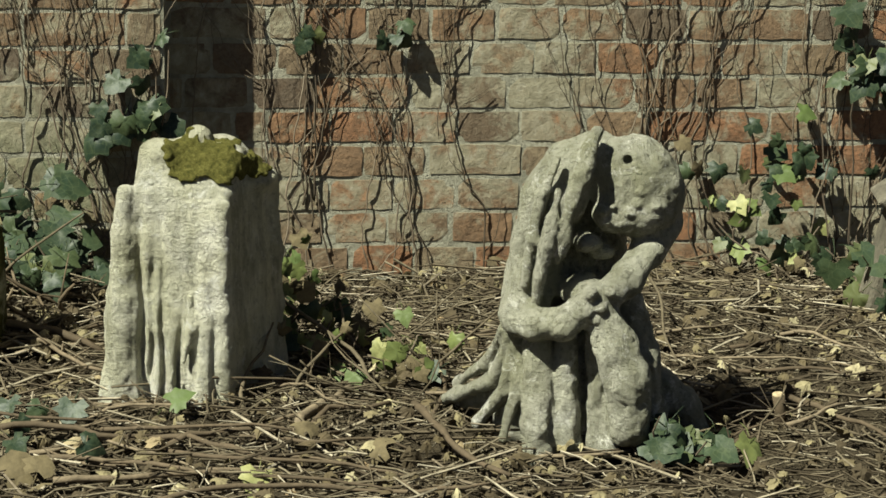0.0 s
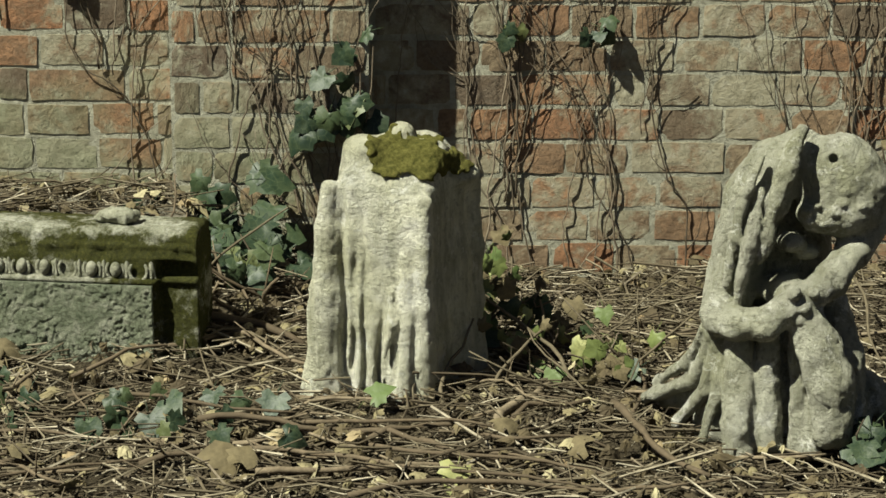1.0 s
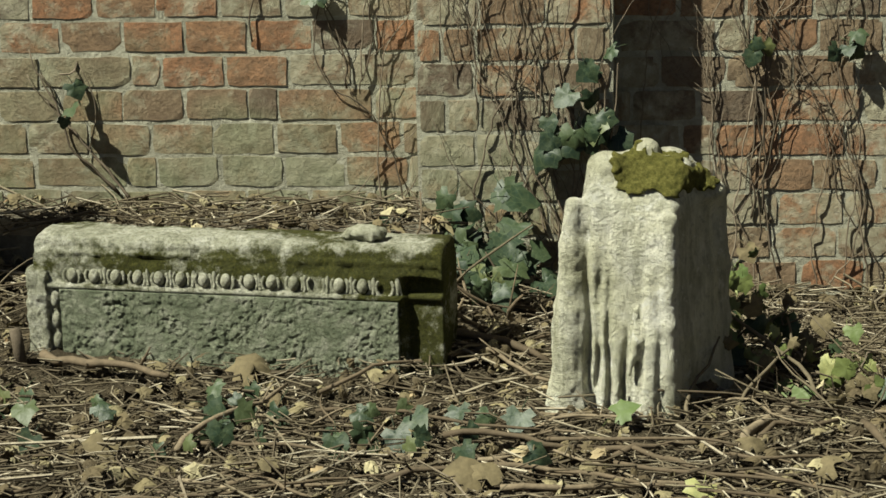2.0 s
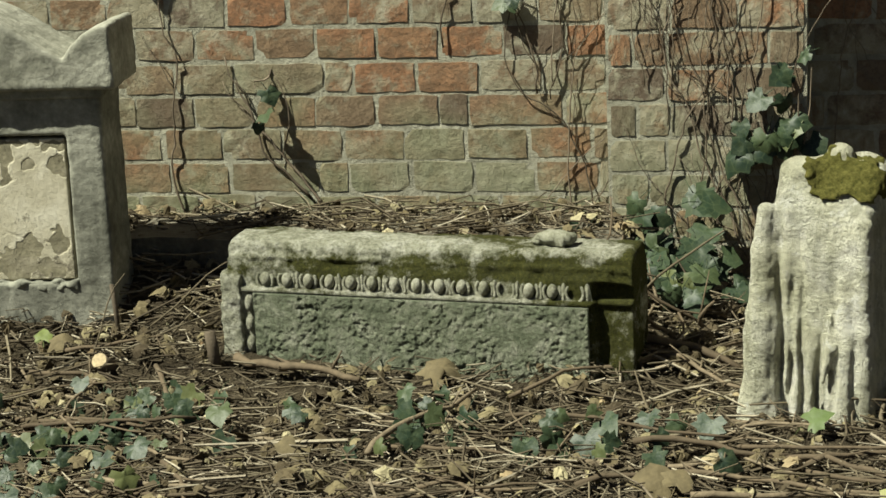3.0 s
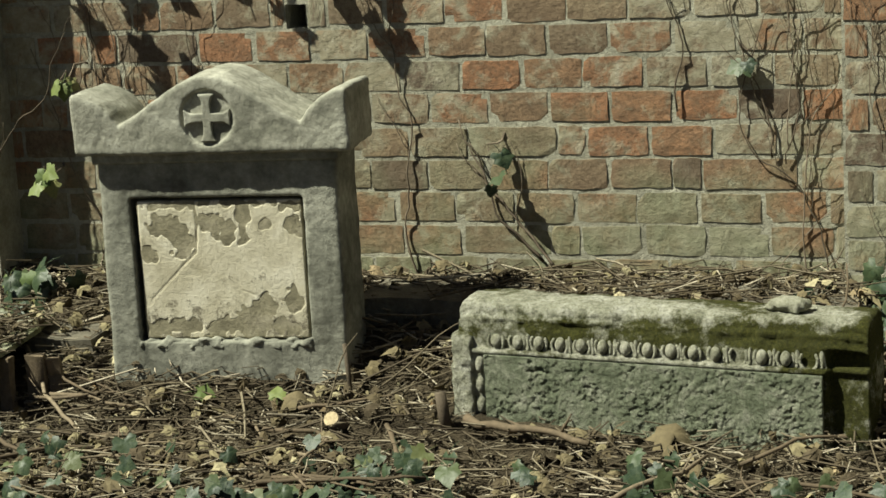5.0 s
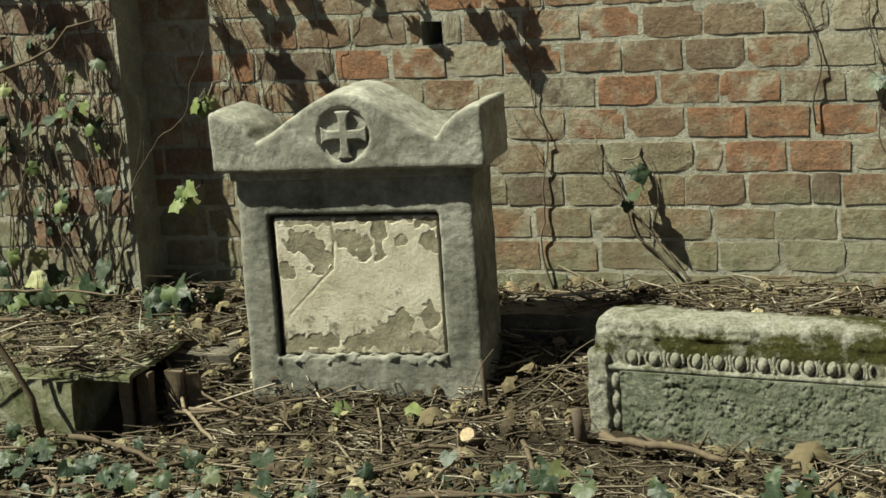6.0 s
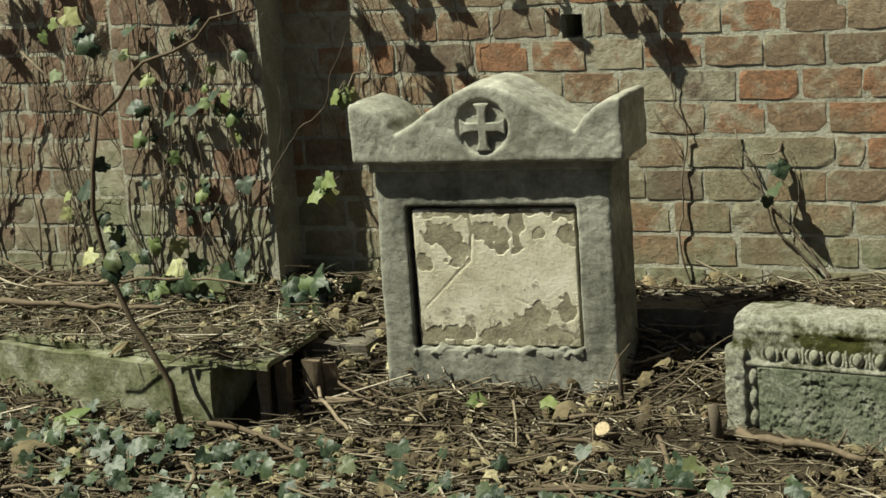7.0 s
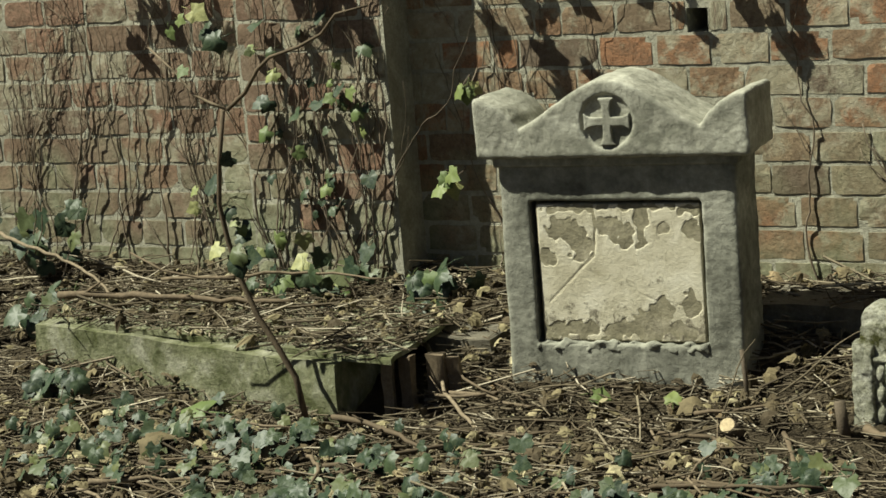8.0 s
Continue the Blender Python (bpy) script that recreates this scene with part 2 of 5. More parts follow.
def prism(bm, outline, y0, y1, bevel=0.0):
    """An outline in x and z, drawn out from y0 to y1."""
    front = [bm.verts.new((x, y0, z)) for x, z in outline]
    f = bm.faces.new(front)
    ext = bmesh.ops.extrude_face_region(bm, geom=[f])["geom"]
    for g in ext:
        if isinstance(g, bmesh.types.BMVert):
            g.co.y = y1
    bmesh.ops.recalc_face_normals(bm, faces=bm.faces[:])
    if bevel:
        sharp = [e for e in bm.edges if len(e.link_faces) == 2 and e.calc_face_angle(0) > 0.6]
        bmesh.ops.bevel(bm, geom=sharp, offset=bevel, segments=2, affect="EDGES", profile=0.5)
    return bm


def tube(verts, faces, pts, radii, sides=5):
    """A bent tapering rod, appended to lists of vertices and faces."""
    base = len(verts)
    n = len(pts)
    for i, p in enumerate(pts):
        way = (pts[min(i + 1, n - 1)] - pts[max(i - 1, 0)]).normalized()
        side = way.cross(Vector((0.13, 0.31, 0.94)))
        side = side.normalized() if side.length > 1e-4 else Vector((1, 0, 0))
        up = side.cross(way)
        for k in range(sides):
            a = 2 * math.pi * k / sides
            verts.append(p + radii[i] * (math.cos(a) * side + math.sin(a) * up))
    for i in range(n - 1):
        for k in range(sides):
            a, b = base + i * sides + k, base + i * sides + (k + 1) % sides
            faces.append((a, b, b + sides, a + sides))
    faces.append(tuple(base + k for k in reversed(range(sides))))
    faces.append(tuple(base + (n - 1) * sides + k for k in range(sides)))


def mesh_of(name, verts, faces, material, smooth=False):
    me = bpy.data.meshes.new(name)
    me.from_pydata([tuple(v) for v in verts], [], faces)
    me.materials.append(material)
    if smooth:
        me.polygons.foreach_set("use_smooth", [True] * len(me.polygons))
    return me


def step(a, b, x):
    t = min(1.0, max(0.0, (x - a) / (b - a)))
    return t * t * (3 - 2 * t)


def ground_z(x, y):
    """Height of the ground: it climbs towards the foot of the wall on one side."""
    z = 0.17 * step(3.5, 4.4, y) * step(0.0, -0.6, x)
    near = step(8.0, 4.5, abs(x) + abs(y - 3.6) * 0.6)
    z += near * (0.018 * noise.noise(Vector((x * 2.1, y * 2.1, 0.3))) + 0.012 * noise.noise(Vector((x * 6.5, y * 6.5, 4.1))))
    return z


WALL_Y, PIL = 4.4, 0.12      # plane of the wall, and how far the piers stand out
COURSE, HEAD = 0.0763, 0.1416

# ================= ground =================
def build_ground():
    def lines(lo, hi, fine, far):
        mid = list(np.arange(lo, hi + 1e-6, fine))
        out, d = [], fine
        while sum(out) < far:
            d *= 1.5
            out.append(d)
        acc = np.cumsum(out)
        return [lo - a for a in reversed(acc)] + mid + [hi + a for a in acc]
    xs, ys = lines(-4.4, 2.2, 0.022, 150), lines(2.6, 4.5, 0.022, 150)
    verts = []
    for y in ys:
        for x in xs:
            z = ground_z(x, y)
            if -4.5 < x < 2.3 and 2.5 < y < 4.6:
                z += 0.012 * noise.fractal(Vector((x * 16, y * 16, 2.0)), 0.8, 2.1, 3)
            verts.append((x, y, z))
    w = len(xs)
    faces = [(j * w + i, j * w + i + 1, (j + 1) * w + i + 1, (j + 1) * w + i) for j in range(len(ys) - 1) for i in range(w - 1)]
    tagged(new("ground", mesh_of("ground", verts, faces, SOIL, True)), "dry brown soil under twigs and leaf litter", "ground", kind="structure")


build_ground()

# ================= brick wall =================
def brick_mesh(seed, length, material, depth=0.06, height=0.066):
    """One brick: a worn front of small facets; its face lies at y = 0 and it goes back along y."""
    r = random.Random(seed)
    nx, nz = 5, 3
    verts, faces = [], []
    for j in range(nz + 1):
        for i in range(nx + 1):
            x, z = (i / nx - 0.5) * length, (j / nz - 0.5) * height
            rim = i in (0, nx) or j in (0, nz)
            y = r.uniform(0.0, 0.0011) if rim else r.uniform(-0.0006, 0.0008)
            if rim:
                x += r.uniform(-0.002, 0.002)
                z += r.uniform(-0.0022, 0.0018)
            if i in (0, nx) and j in (0, nz):
                y += r.uniform(0.0, 0.004) if r.random() < 0.4 else 0.0
                x *= 0.985
                z *= 0.965
            verts.append((x, y, z))
    for j in range(nz):
        for i in range(nx):
            a = j * (nx + 1) + i
            faces.append((a, a + 1, a + nx + 2, a + nx + 1))
    loop = [i for i in range(nx + 1)] + [(nx + 1) * j + nx for j in range(1, nz + 1)] + [nz * (nx + 1) + i for i in reversed(range(nx))] + [(nx + 1) * j for j in reversed(range(1, nz))]
    base = len(verts)
    for k in loop:
        verts.append((verts[k][0], depth, verts[k][2]))
    for k in range(len(loop)):
        a, b = loop[k], loop[(k + 1) % len(loop)]
        faces.append((b, a, base + k, base + (k + 1) % len(loop)))
    return mesh_of("brick", verts, faces, material)


LENGTHS = (("head", HEAD), ("long", HEAD * 1.5), ("half", HEAD * 0.5))
BRICK_KINDS = {mat.name: {kind: [brick_mesh(100 * k + s, length - 0.012, mat) for s in range(8)] for k, (kind, length) in enumerate(LENGTHS)} for mat in (BRICK, DULL_BRICK)}


def brick_run(name, x0, x1, face_y, z_top, label, seed, thick, foot=0.0305, joints=(), hole=None, brick=BRICK):
    """A stretch of wall from x0 to x1 with its mortar body and courses of bricks. joints: where an upright joint falls in the courses, from the lowest."""
    r = random.Random(seed)
    bm = bmesh.new()
    f = face_y + 0.0018
    if hole:
        hx, hz, hr = hole[0], hole[1], 0.026
        for lo, hi in (((x0, f, -0.3), (hx - hr, f + 0.12, z_top)), ((hx + hr, f, -0.3), (x1, f + 0.12, z_top)), ((hx - hr, f, -0.3), (hx + hr, f + 0.12, hz - 0.028)), ((hx - hr, f, hz + 0.028), (hx + hr, f + 0.12, z_top)), ((x0, f + 0.12, -0.3), (x1, face_y + thick, z_top))):
            block(bm, lo, hi)
    else:
        block(bm, (x0, f, -0.3), (x1, face_y + thick, z_top))
    body = tagged(new(name, mesh_from(name, bm, MORTAR)), label, "wall", kind="structure")
    rest_v, rest_f = [], []
    for row in range(int(z_top / COURSE)):
        z = foot + row * COURSE
        joint = joints[row] if row < len(joints) else x0 + (row % 2) * HEAD / 2 + r.uniform(-0.02, 0.02)
        x = x0 - (x0 - joint) % HEAD
        queue = []
        while x < x1 - 0.02:
            if not queue:
                pick = r.random()
                queue = ["long", "half"] if pick < 0.04 else ["half", "long"] if pick < 0.08 else ["head"]
            kind = queue.pop(0)
            w = {"head": HEAD, "long": HEAD * 1.5, "half": HEAD * 0.5}[kind]
            a, b = max(x, x0 + 0.002), min(x + w, x1 - 0.002)
            if hole and abs(z - hole[1]) < 0.03 and a < hole[0] < b:
                spans = [(a, hole[0] - 0.027), (hole[0] + 0.027, b)]
            else:
                spans = [(a, b)]
            for a, b in spans:
                if b - a < 0.03:
                    continue
                me = r.choice(BRICK_KINDS[brick.name][kind])
                m = pose((a + b) / 2 + r.uniform(-0.003, 0.003), face_y - r.uniform(-0.0004, 0.0012), z + r.uniform(-0.002, 0.002), r.uniform(-0.7, 0.7), r.uniform(-0.6, 0.6), r.uniform(-0.5, 0.5))
                m = m @ Matrix.Diagonal(((b - a - r.uniform(0.006, 0.010)) / (w - 0.012), 1, r.uniform(0.96, 1.02), 1))
                if z < 1.05:
                    ob = new("brick", me)
                    ob.parent = body
                    ob.matrix_world = m
                else:
                    base = len(rest_v)
                    rest_v.extend(m @ v.co for v in me.vertices)
                    rest_f.extend(tuple(base + i for i in p.vertices) for p in me.polygons)
            x += w
    if rest_v:
        up = new("upper_bricks", mesh_of("upper_bricks", rest_v, rest_f, brick))
        up.parent = body
        tagged(up, kind="stuff")
    return body

# ================= shapes from distance fields (statues) =================
class Field:
    """A solid on a grid, grown from soft blobs and bars; net() gives its skin."""

    def __init__(self, lo, hi, cell):
        self.lo, self.cell = np.array(lo, float), cell
        n = np.ceil((np.array(hi) - self.lo) / cell).astype(int) + 1
        g = np.meshgrid(*[self.lo[k] + cell * np.arange(n[k]) for k in range(3)], indexing="ij")
        self.p = [a.astype(np.float32) for a in g]
        self.d = np.full(n, 9.0, np.float32)

    def join(self, d, soft):
        h = np.clip(0.5 + 0.5 * (self.d - d) / soft, 0, 1)
        self.d = self.d * (1 - h) + d * h - soft * h * (1 - h)

    def carve(self, d, soft):
        h = np.clip(0.5 - 0.5 * (self.d + d) / soft, 0, 1)
        self.d = self.d * (1 - h) - d * h + soft * h * (1 - h)

    def bar(self, a, b, ra, rb):
        pa = [self.p[k] - a[k] for k in range(3)]
        ba = [b[k] - a[k] for k in range(3)]
        h = np.clip(sum(pa[k] * ba[k] for k in range(3)) / sum(q * q for q in ba), 0, 1)
        return np.sqrt(sum((pa[k] - ba[k] * h) ** 2 for k in range(3))) - (ra + (rb - ra) * h)

    def chain(self, pts, soft=0.012, cut=False):
        for (a, ra), (b, rb) in zip(pts, pts[1:]):
            (self.carve if cut else self.join)(self.bar(a, b, ra, rb), soft)

    def blob(self, c, r):
        q = [(self.p[k] - c[k]) / r[k] for k in range(3)]
        return (np.sqrt(sum(a * a for a in q)) - 1) * min(r)

    def planes(self, rows, soft):
        """A convex solid: rows of normal and a point on the plane."""
        d = None
        for nrm, at in rows:
            nv = np.array(nrm, float)
            nv /= np.linalg.norm(nv)
            e = sum(nv[k] * (self.p[k] - at[k]) for k in range(3))
            if d is None:
                d = e
            else:
                h = np.clip(0.5 - 0.5 * (d - e) / soft, 0, 1)
                d = d * (1 - h) + e * h + soft * h * (1 - h)
        return d

    def rough(self, amount, size, seed):
        """Uneven skin: crossing waves of about that size, in random directions."""
        r = np.random.RandomState(seed)
        out = 0
        for _ in range(16):
            way = r.normal(size=3)
            way *= 2 * math.pi / (size * r.uniform(1.6, 3.6)) / np.linalg.norm(way)
            bend = r.uniform(0.5, 1.5) * np.sin(self.p[_ % 3] * np.float32(1.3 / size) + r.uniform(0, 6))
            out = out + np.sin(way[0] * self.p[0] + way[1] * self.p[1] + way[2] * self.p[2] + bend + r.uniform(0, 6.28))
        self.d = self.d + (amount * 0.11) * out.astype(np.float32)

    def net(self, name, material):
        d = self.d
        s = d < 0
        core = [slice(0, -1)] * 3
        count = sum(s[tuple(slice(o, n - 1 + o) for o, n in zip((a, b, c), s.shape))].astype(np.int8) for a in (0, 1) for b in (0, 1) for c in (0, 1))
        live = (count > 0) & (count < 8)
        ids = np.full(live.shape, -1, int)
        ids[live] = np.arange(live.sum())
        at = np.argwhere(live)
        corner = {(a, b, c): d[at[:, 0] + a, at[:, 1] + b, at[:, 2] + c] for a in (0, 1) for b in (0, 1) for c in (0, 1)}
        acc, num = np.zeros((len(at), 3)), np.zeros(len(at))
        for k in range(3):
            for o in ((0, 0), (0, 1), (1, 0), (1, 1)):
                lo = list(o)
                lo.insert(k, 0)
                hi = list(o)
                hi.insert(k, 1)
                u, v = corner[tuple(lo)], corner[tuple(hi)]
                cross = (u < 0) != (v < 0)
                t = np.where(cross, u / np.where(cross, u - v, 1), 0)
                pt = np.tile(np.array(lo, float), (len(at), 1))
                pt[:, k] = t
                acc += pt * cross[:, None]
                num += cross
        verts = self.lo + self.cell * (at + acc / num[:, None])
        faces = []
        for k in range(3):
            i, j = (k + 1) % 3, (k + 2) % 3
            e = np.argwhere(np.take(s, range(0, s.shape[k] - 1), k) != np.take(s, range(1, s.shape[k]), k))
            e = e[(e[:, i] > 0) & (e[:, j] > 0) & (e[:, i] < s.shape[i] - 1) & (e[:, j] < s.shape[j] - 1)]
            quad = []
            for di, dj in ((-1, -1), (0, -1), (0, 0), (-1, 0)):
                q = e.copy()
                q[:, i] += di
                q[:, j] += dj
                quad.append(ids[q[:, 0], q[:, 1], q[:, 2]])
            quad = np.stack(quad, 1)
            inside = s[e[:, 0], e[:, 1], e[:, 2]]
            quad[~inside] = quad[~inside][:, ::-1]
            faces.append(quad)
        faces = np.concatenate(faces)
        return mesh_of(name, verts.tolist(), faces.tolist(), material, True)


def crust(me, amount, scale, seed, pit=1.7):
    """Weather a skin: small bumps and sharper pits along its normals."""
    off = Vector((seed, -seed, 0.5 * seed))
    moves = []
    for v in me.vertices:
        d = noise.fractal(v.co * scale + off, 0.7, 2.1, 4)
        big = noise.noise(v.co * scale * 0.3 - off)
        moves.append(v.co + v.normal * amount * (d if d > 0 else pit * d) * (0.45 + 0.9 * max(0.0, big + 0.35)))
    for v, q in zip(me.vertices, moves):
        v.co = q
    return me


def headless_statue():
    f = Field((-0.25, 3.38, -0.06), (0.19, 3.92, 0.53), 0.0038)
    f.d = f.planes([((-0.30, -1, 0.04), (-0.06, 3.497, 0.2)), ((0.86, -0.5, 0.05), (0.092, 3.58, 0.2)), ((-1, 0.05, 0.03), (-0.140, 3.6, 0.2)),
                    ((0, 1, 0.2), (0, 3.79, 0.2)), ((1, 0.15, 0.02), (0.128, 3.7, 0.2)), ((-0.05, 0.10, 1), (-0.05, 3.58, 0.468)),
                    ((-1, 0.1, 0.30), (-0.120, 3.58, 0.44)), ((0.70, 0.1, 0.62), (0.098, 3.63, 0.418)), ((-0.05, -0.75, 0.6), (0, 3.515, 0.408)),
                    ((0, 0, -1), (0, 0, -0.05))], 0.022)
    f.join(f.blob((-0.014, 3.600, 0.474), (0.027, 0.030, 0.024)), 0.012)
    f.join(f.blob((-0.085, 3.585, 0.455), (0.030, 0.045, 0.022)), 0.018)
    # broken shelf at the dark flank
    f.join(f.blob((0.085, 3.62, 0.395), (0.045, 0.05, 0.022)), 0.015)
    f.chain([((0.085, 3.60, 0.36), 0.014), ((0.098, 3.61, 0.18), 0.016), ((0.10, 3.60, 0.0), 0.022)], 0.02)
    f.chain([((0.118, 3.655, 0.37), 0.014), ((0.124, 3.67, 0.15), 0.015), ((0.126, 3.67, 0.0), 0.02)], 0.02)
    face = lambda x: 3.505 - 0.30 * (x + 0.06)
    # the hanging arm, parted from the body by a deep groove
    f.chain([((-0.140, face(-0.14) + 0.010, 0.388), 0.016), ((-0.147, face(-0.147) + 0.008, 0.32), 0.023), ((-0.152, face(-0.152) + 0.006, 0.2), 0.029), ((-0.160, face(-0.16) + 0.004, 0.0), 0.038)], 0.007)
    f.chain([((-0.123, face(-0.123) - 0.008, 0.385), 0.006), ((-0.120, face(-0.12) - 0.012, 0.2), 0.008), ((-0.116, face(-0.116) - 0.02, 0.0), 0.012)], 0.005, True)
    # hanging folds that swell towards the hem
    for x0, x1, z0, r0, r1, out in ((-0.104, -0.098, 0.39, 0.009, 0.014, 0.002), (-0.086, -0.090, 0.25, 0.008, 0.014, 0.012), (-0.062, -0.068, 0.20, 0.009, 0.017, 0.020), (0.0, -0.006, 0.30, 0.018, 0.032, 0.016), (0.026, 0.022, 0.37, 0.014, 0.026, 0.006)):
        xm = (x0 + x1) / 2
        f.chain([((x0, face(x0) + r0 * 0.5, z0), r0), ((xm, face(xm) + 0.004 - out * 0.3, z0 * 0.5), (r0 + r1) / 2), ((x1, face(x1) + r1 * 0.5 - out, 0.0), r1)], 0.008)
    # the drape's edge: a sharp tongue that falls to a point
    f.chain([((-0.030, face(-0.03) - 0.008, 0.21), 0.008), ((-0.032, face(-0.035) - 0.022, 0.155), 0.011), ((-0.050, face(-0.05) - 0.030, 0.10), 0.010), ((-0.066, face(-0.066) - 0.028, 0.055), 0.004)], 0.005)
    f.chain([((-0.014, face(-0.014) - 0.020, 0.17), 0.002), ((-0.024, face(-0.024) - 0.030, 0.09), 0.010), ((-0.040, face(-0.04) - 0.034, 0.0), 0.013)], 0.004, True)
    # creases between the pleats, deeper towards the hem
    x, y, z = f.p
    front = np.clip((3.64 - y) / 0.08, 0, 1)
    for x0, z0, x1, z1, wide, deep in ((-0.118, 0.40, -0.114, -0.05, 0.006, 0.016), (-0.096, 0.30, -0.104, -0.05, 0.007, 0.016), (-0.079, 0.40, -0.080, 0.10, 0.005, 0.006), (-0.078, 0.20, -0.084, -0.05, 0.006, 0.016), (-0.046, 0.21, -0.056, -0.05, 0.006, 0.018), (0.014, 0.22, 0.008, -0.05, 0.006, 0.008)):
        way = (z0 - z) / (z0 - z1)
        line = x0 + (x1 - x0) * way + 0.0025 * np.sin(z * 34 + x0 * 90)
        f.d = f.d + (deep * front * np.clip(way * 1.6, 0, 1) ** 0.7 * np.clip((1.12 - way) * 6, 0, 1) * np.exp(-((x - line) / wide) ** 2)).astype(np.float32)
    side = np.clip((0.42 - z) / 0.40, 0, 1) * np.clip((y - 3.52) / 0.05, 0, 1) * np.clip((x - 0.05) / 0.03, 0, 1)
    f.d = f.d - (0.006 * side * np.sin((y - 3.5) * 95 + z * 4)).astype(np.float32)
    f.rough(0.0060, 0.07, 1)
    f.rough(0.0022, 0.022, 2)
    ob = new("statue", crust(f.net("statue", STATUE), 0.0012, 62, 3.0))
    tagged(ob, "headless draped stone statue with mossy broken top", "statue")
    # moss: a thin ragged skin over the broken top
    m = Field((-0.25, 3.38, -0.06), (0.19, 3.92, 0.53), 0.0038)
    m.d = m.blob((-0.028, 3.53, 0.454), (0.052, 0.09, 0.038))
    m.join(m.blob((0.026, 3.55, 0.442), (0.042, 0.080, 0.038)), 0.02)
    m.join(m.blob((0.080, 3.58, 0.425), (0.040, 0.07, 0.022)), 0.012)
    m.rough(0.012, 0.022, 7)
    m.rough(0.008, 0.010, 9)
    m.d = np.maximum(m.d, f.d - 0.006)
    m.rough(0.0030, 0.007, 8)
    tagged(new("moss_cushion", m.net("moss_cushion", MOSS)), "olive green moss cushion on the broken statue", "moss")


def kneeling_statue():
    f = Field((0.34, 3.10, -0.06), (0.93, 3.54, 0.61), 0.0036)
    Y = 3.30

    def at(x, z, dy=0.0):
        """The place dy nearer or farther that lines up with (x, z) as seen from the path."""
        k = (Y + dy) / Y
        return (x * k, Y + dy, EYE - (EYE - z) * k)

    def P(x, z, r, dy=0.0):
        return (at(x, z, dy), r)

    # bent back under a broad smooth veil
    f.d = f.blob(at(0.625, 0.27, 0.07), (0.095, 0.07, 0.19))
    f.chain([P(0.650, 0.500, 0.047, 0.02), P(0.612, 0.478, 0.051, 0.01), P(0.580, 0.432, 0.052, 0.0), P(0.562, 0.36, 0.050, 0.0), P(0.547, 0.29, 0.044, -0.01), P(0.536, 0.235, 0.035, -0.02)], 0.010)
    # the bowed head: one broad worn face with a blunt front
    f.join(f.blob(at(0.712, 0.452, 0.0), (0.072, 0.062, 0.088)), 0.010)
    f.join(f.blob(at(0.752, 0.432, 0.0), (0.044, 0.052, 0.058)), 0.03)
    f.join(f.blob(at(0.784, 0.432, -0.005), (0.016, 0.030, 0.026)), 0.02)
    f.join(f.blob(at(0.690, 0.395, -0.040), (0.046, 0.028, 0.024)), 0.02)
    f.join(f.blob(at(0.736, 0.400, -0.035), (0.035, 0.028, 0.028)), 0.02)
    for bx, bz, br in ((0.664, 0.405, 0.011), (0.682, 0.414, 0.008), (0.706, 0.402, 0.010), (0.722, 0.418, 0.007), (0.694, 0.385, 0.009), (0.742, 0.392, 0.008), (0.758, 0.414, 0.008), (0.728, 0.440, 0.006), (0.672, 0.388, 0.008)):
        f.join(f.blob(at(bx, bz, -0.062), (br, br, br * 0.7)), 0.005)
    # dark hollow between veil, face and arms
    f.carve(f.blob(at(0.632, 0.325, -0.07), (0.046, 0.075, 0.072)), 0.008)
    f.carve(f.blob(at(0.680, 0.315, -0.08), (0.046, 0.060, 0.040)), 0.008)
    f.carve(f.blob(at(0.600, 0.275, -0.07), (0.026, 0.060, 0.050)), 0.008)
    f.join(f.blob(at(0.640, 0.352, -0.040), (0.022, 0.022, 0.015)), 0.006)
    f.carve(f.blob(at(0.634, 0.354, -0.062), (0.009, 0.012, 0.006)), 0.003)
    f.join(f.blob(at(0.664, 0.335, -0.030), (0.020, 0.022, 0.014)), 0.008)
    f.join(f.blob(at(0.632, 0.272, -0.02), (0.040, 0.045, 0.030)), 0.008)
    # two raised folds of the veil with deep slits beside them
    f.chain([P(0.622, 0.505, 0.004, -0.056), P(0.606, 0.465, 0.009, -0.064), P(0.597, 0.42, 0.011, -0.068), P(0.589, 0.36, 0.011, -0.068), P(0.577, 0.30, 0.007, -0.066)], 0.004, True)
    f.chain([P(0.580, 0.46, 0.004, -0.054), P(0.566, 0.39, 0.008, -0.060), P(0.553, 0.31, 0.008, -0.060), P(0.543, 0.25, 0.005, -0.056)], 0.004, True)
    f.chain([P(0.606, 0.535, 0.003, -0.040), P(0.570, 0.475, 0.006, -0.052), P(0.552, 0.40, 0.005, -0.055)], 0.006, True)
    f.chain([P(0.664, 0.514, 0.006, -0.056), P(0.653, 0.470, 0.011, -0.066), P(0.640, 0.425, 0.014, -0.074), P(0.622, 0.36, 0.016, -0.078), P(0.600, 0.29, 0.014, -0.078), P(0.578, 0.25, 0.009, -0.074)], 0.005, True)
    f.chain([P(0.648, 0.542, 0.011, -0.036), P(0.637, 0.505, 0.013, -0.066), P(0.624, 0.465, 0.014, -0.080), P(0.612, 0.415, 0.014, -0.086), P(0.600, 0.365, 0.011, -0.084), P(0.590, 0.32, 0.006, -0.078)], 0.003)
    f.chain([P(0.588, 0.440, 0.006, -0.070), P(0.579, 0.39, 0.011, -0.084), P(0.570, 0.345, 0.012, -0.086), P(0.560, 0.29, 0.011, -0.080), P(0.552, 0.242, 0.006, -0.068)], 0.003)
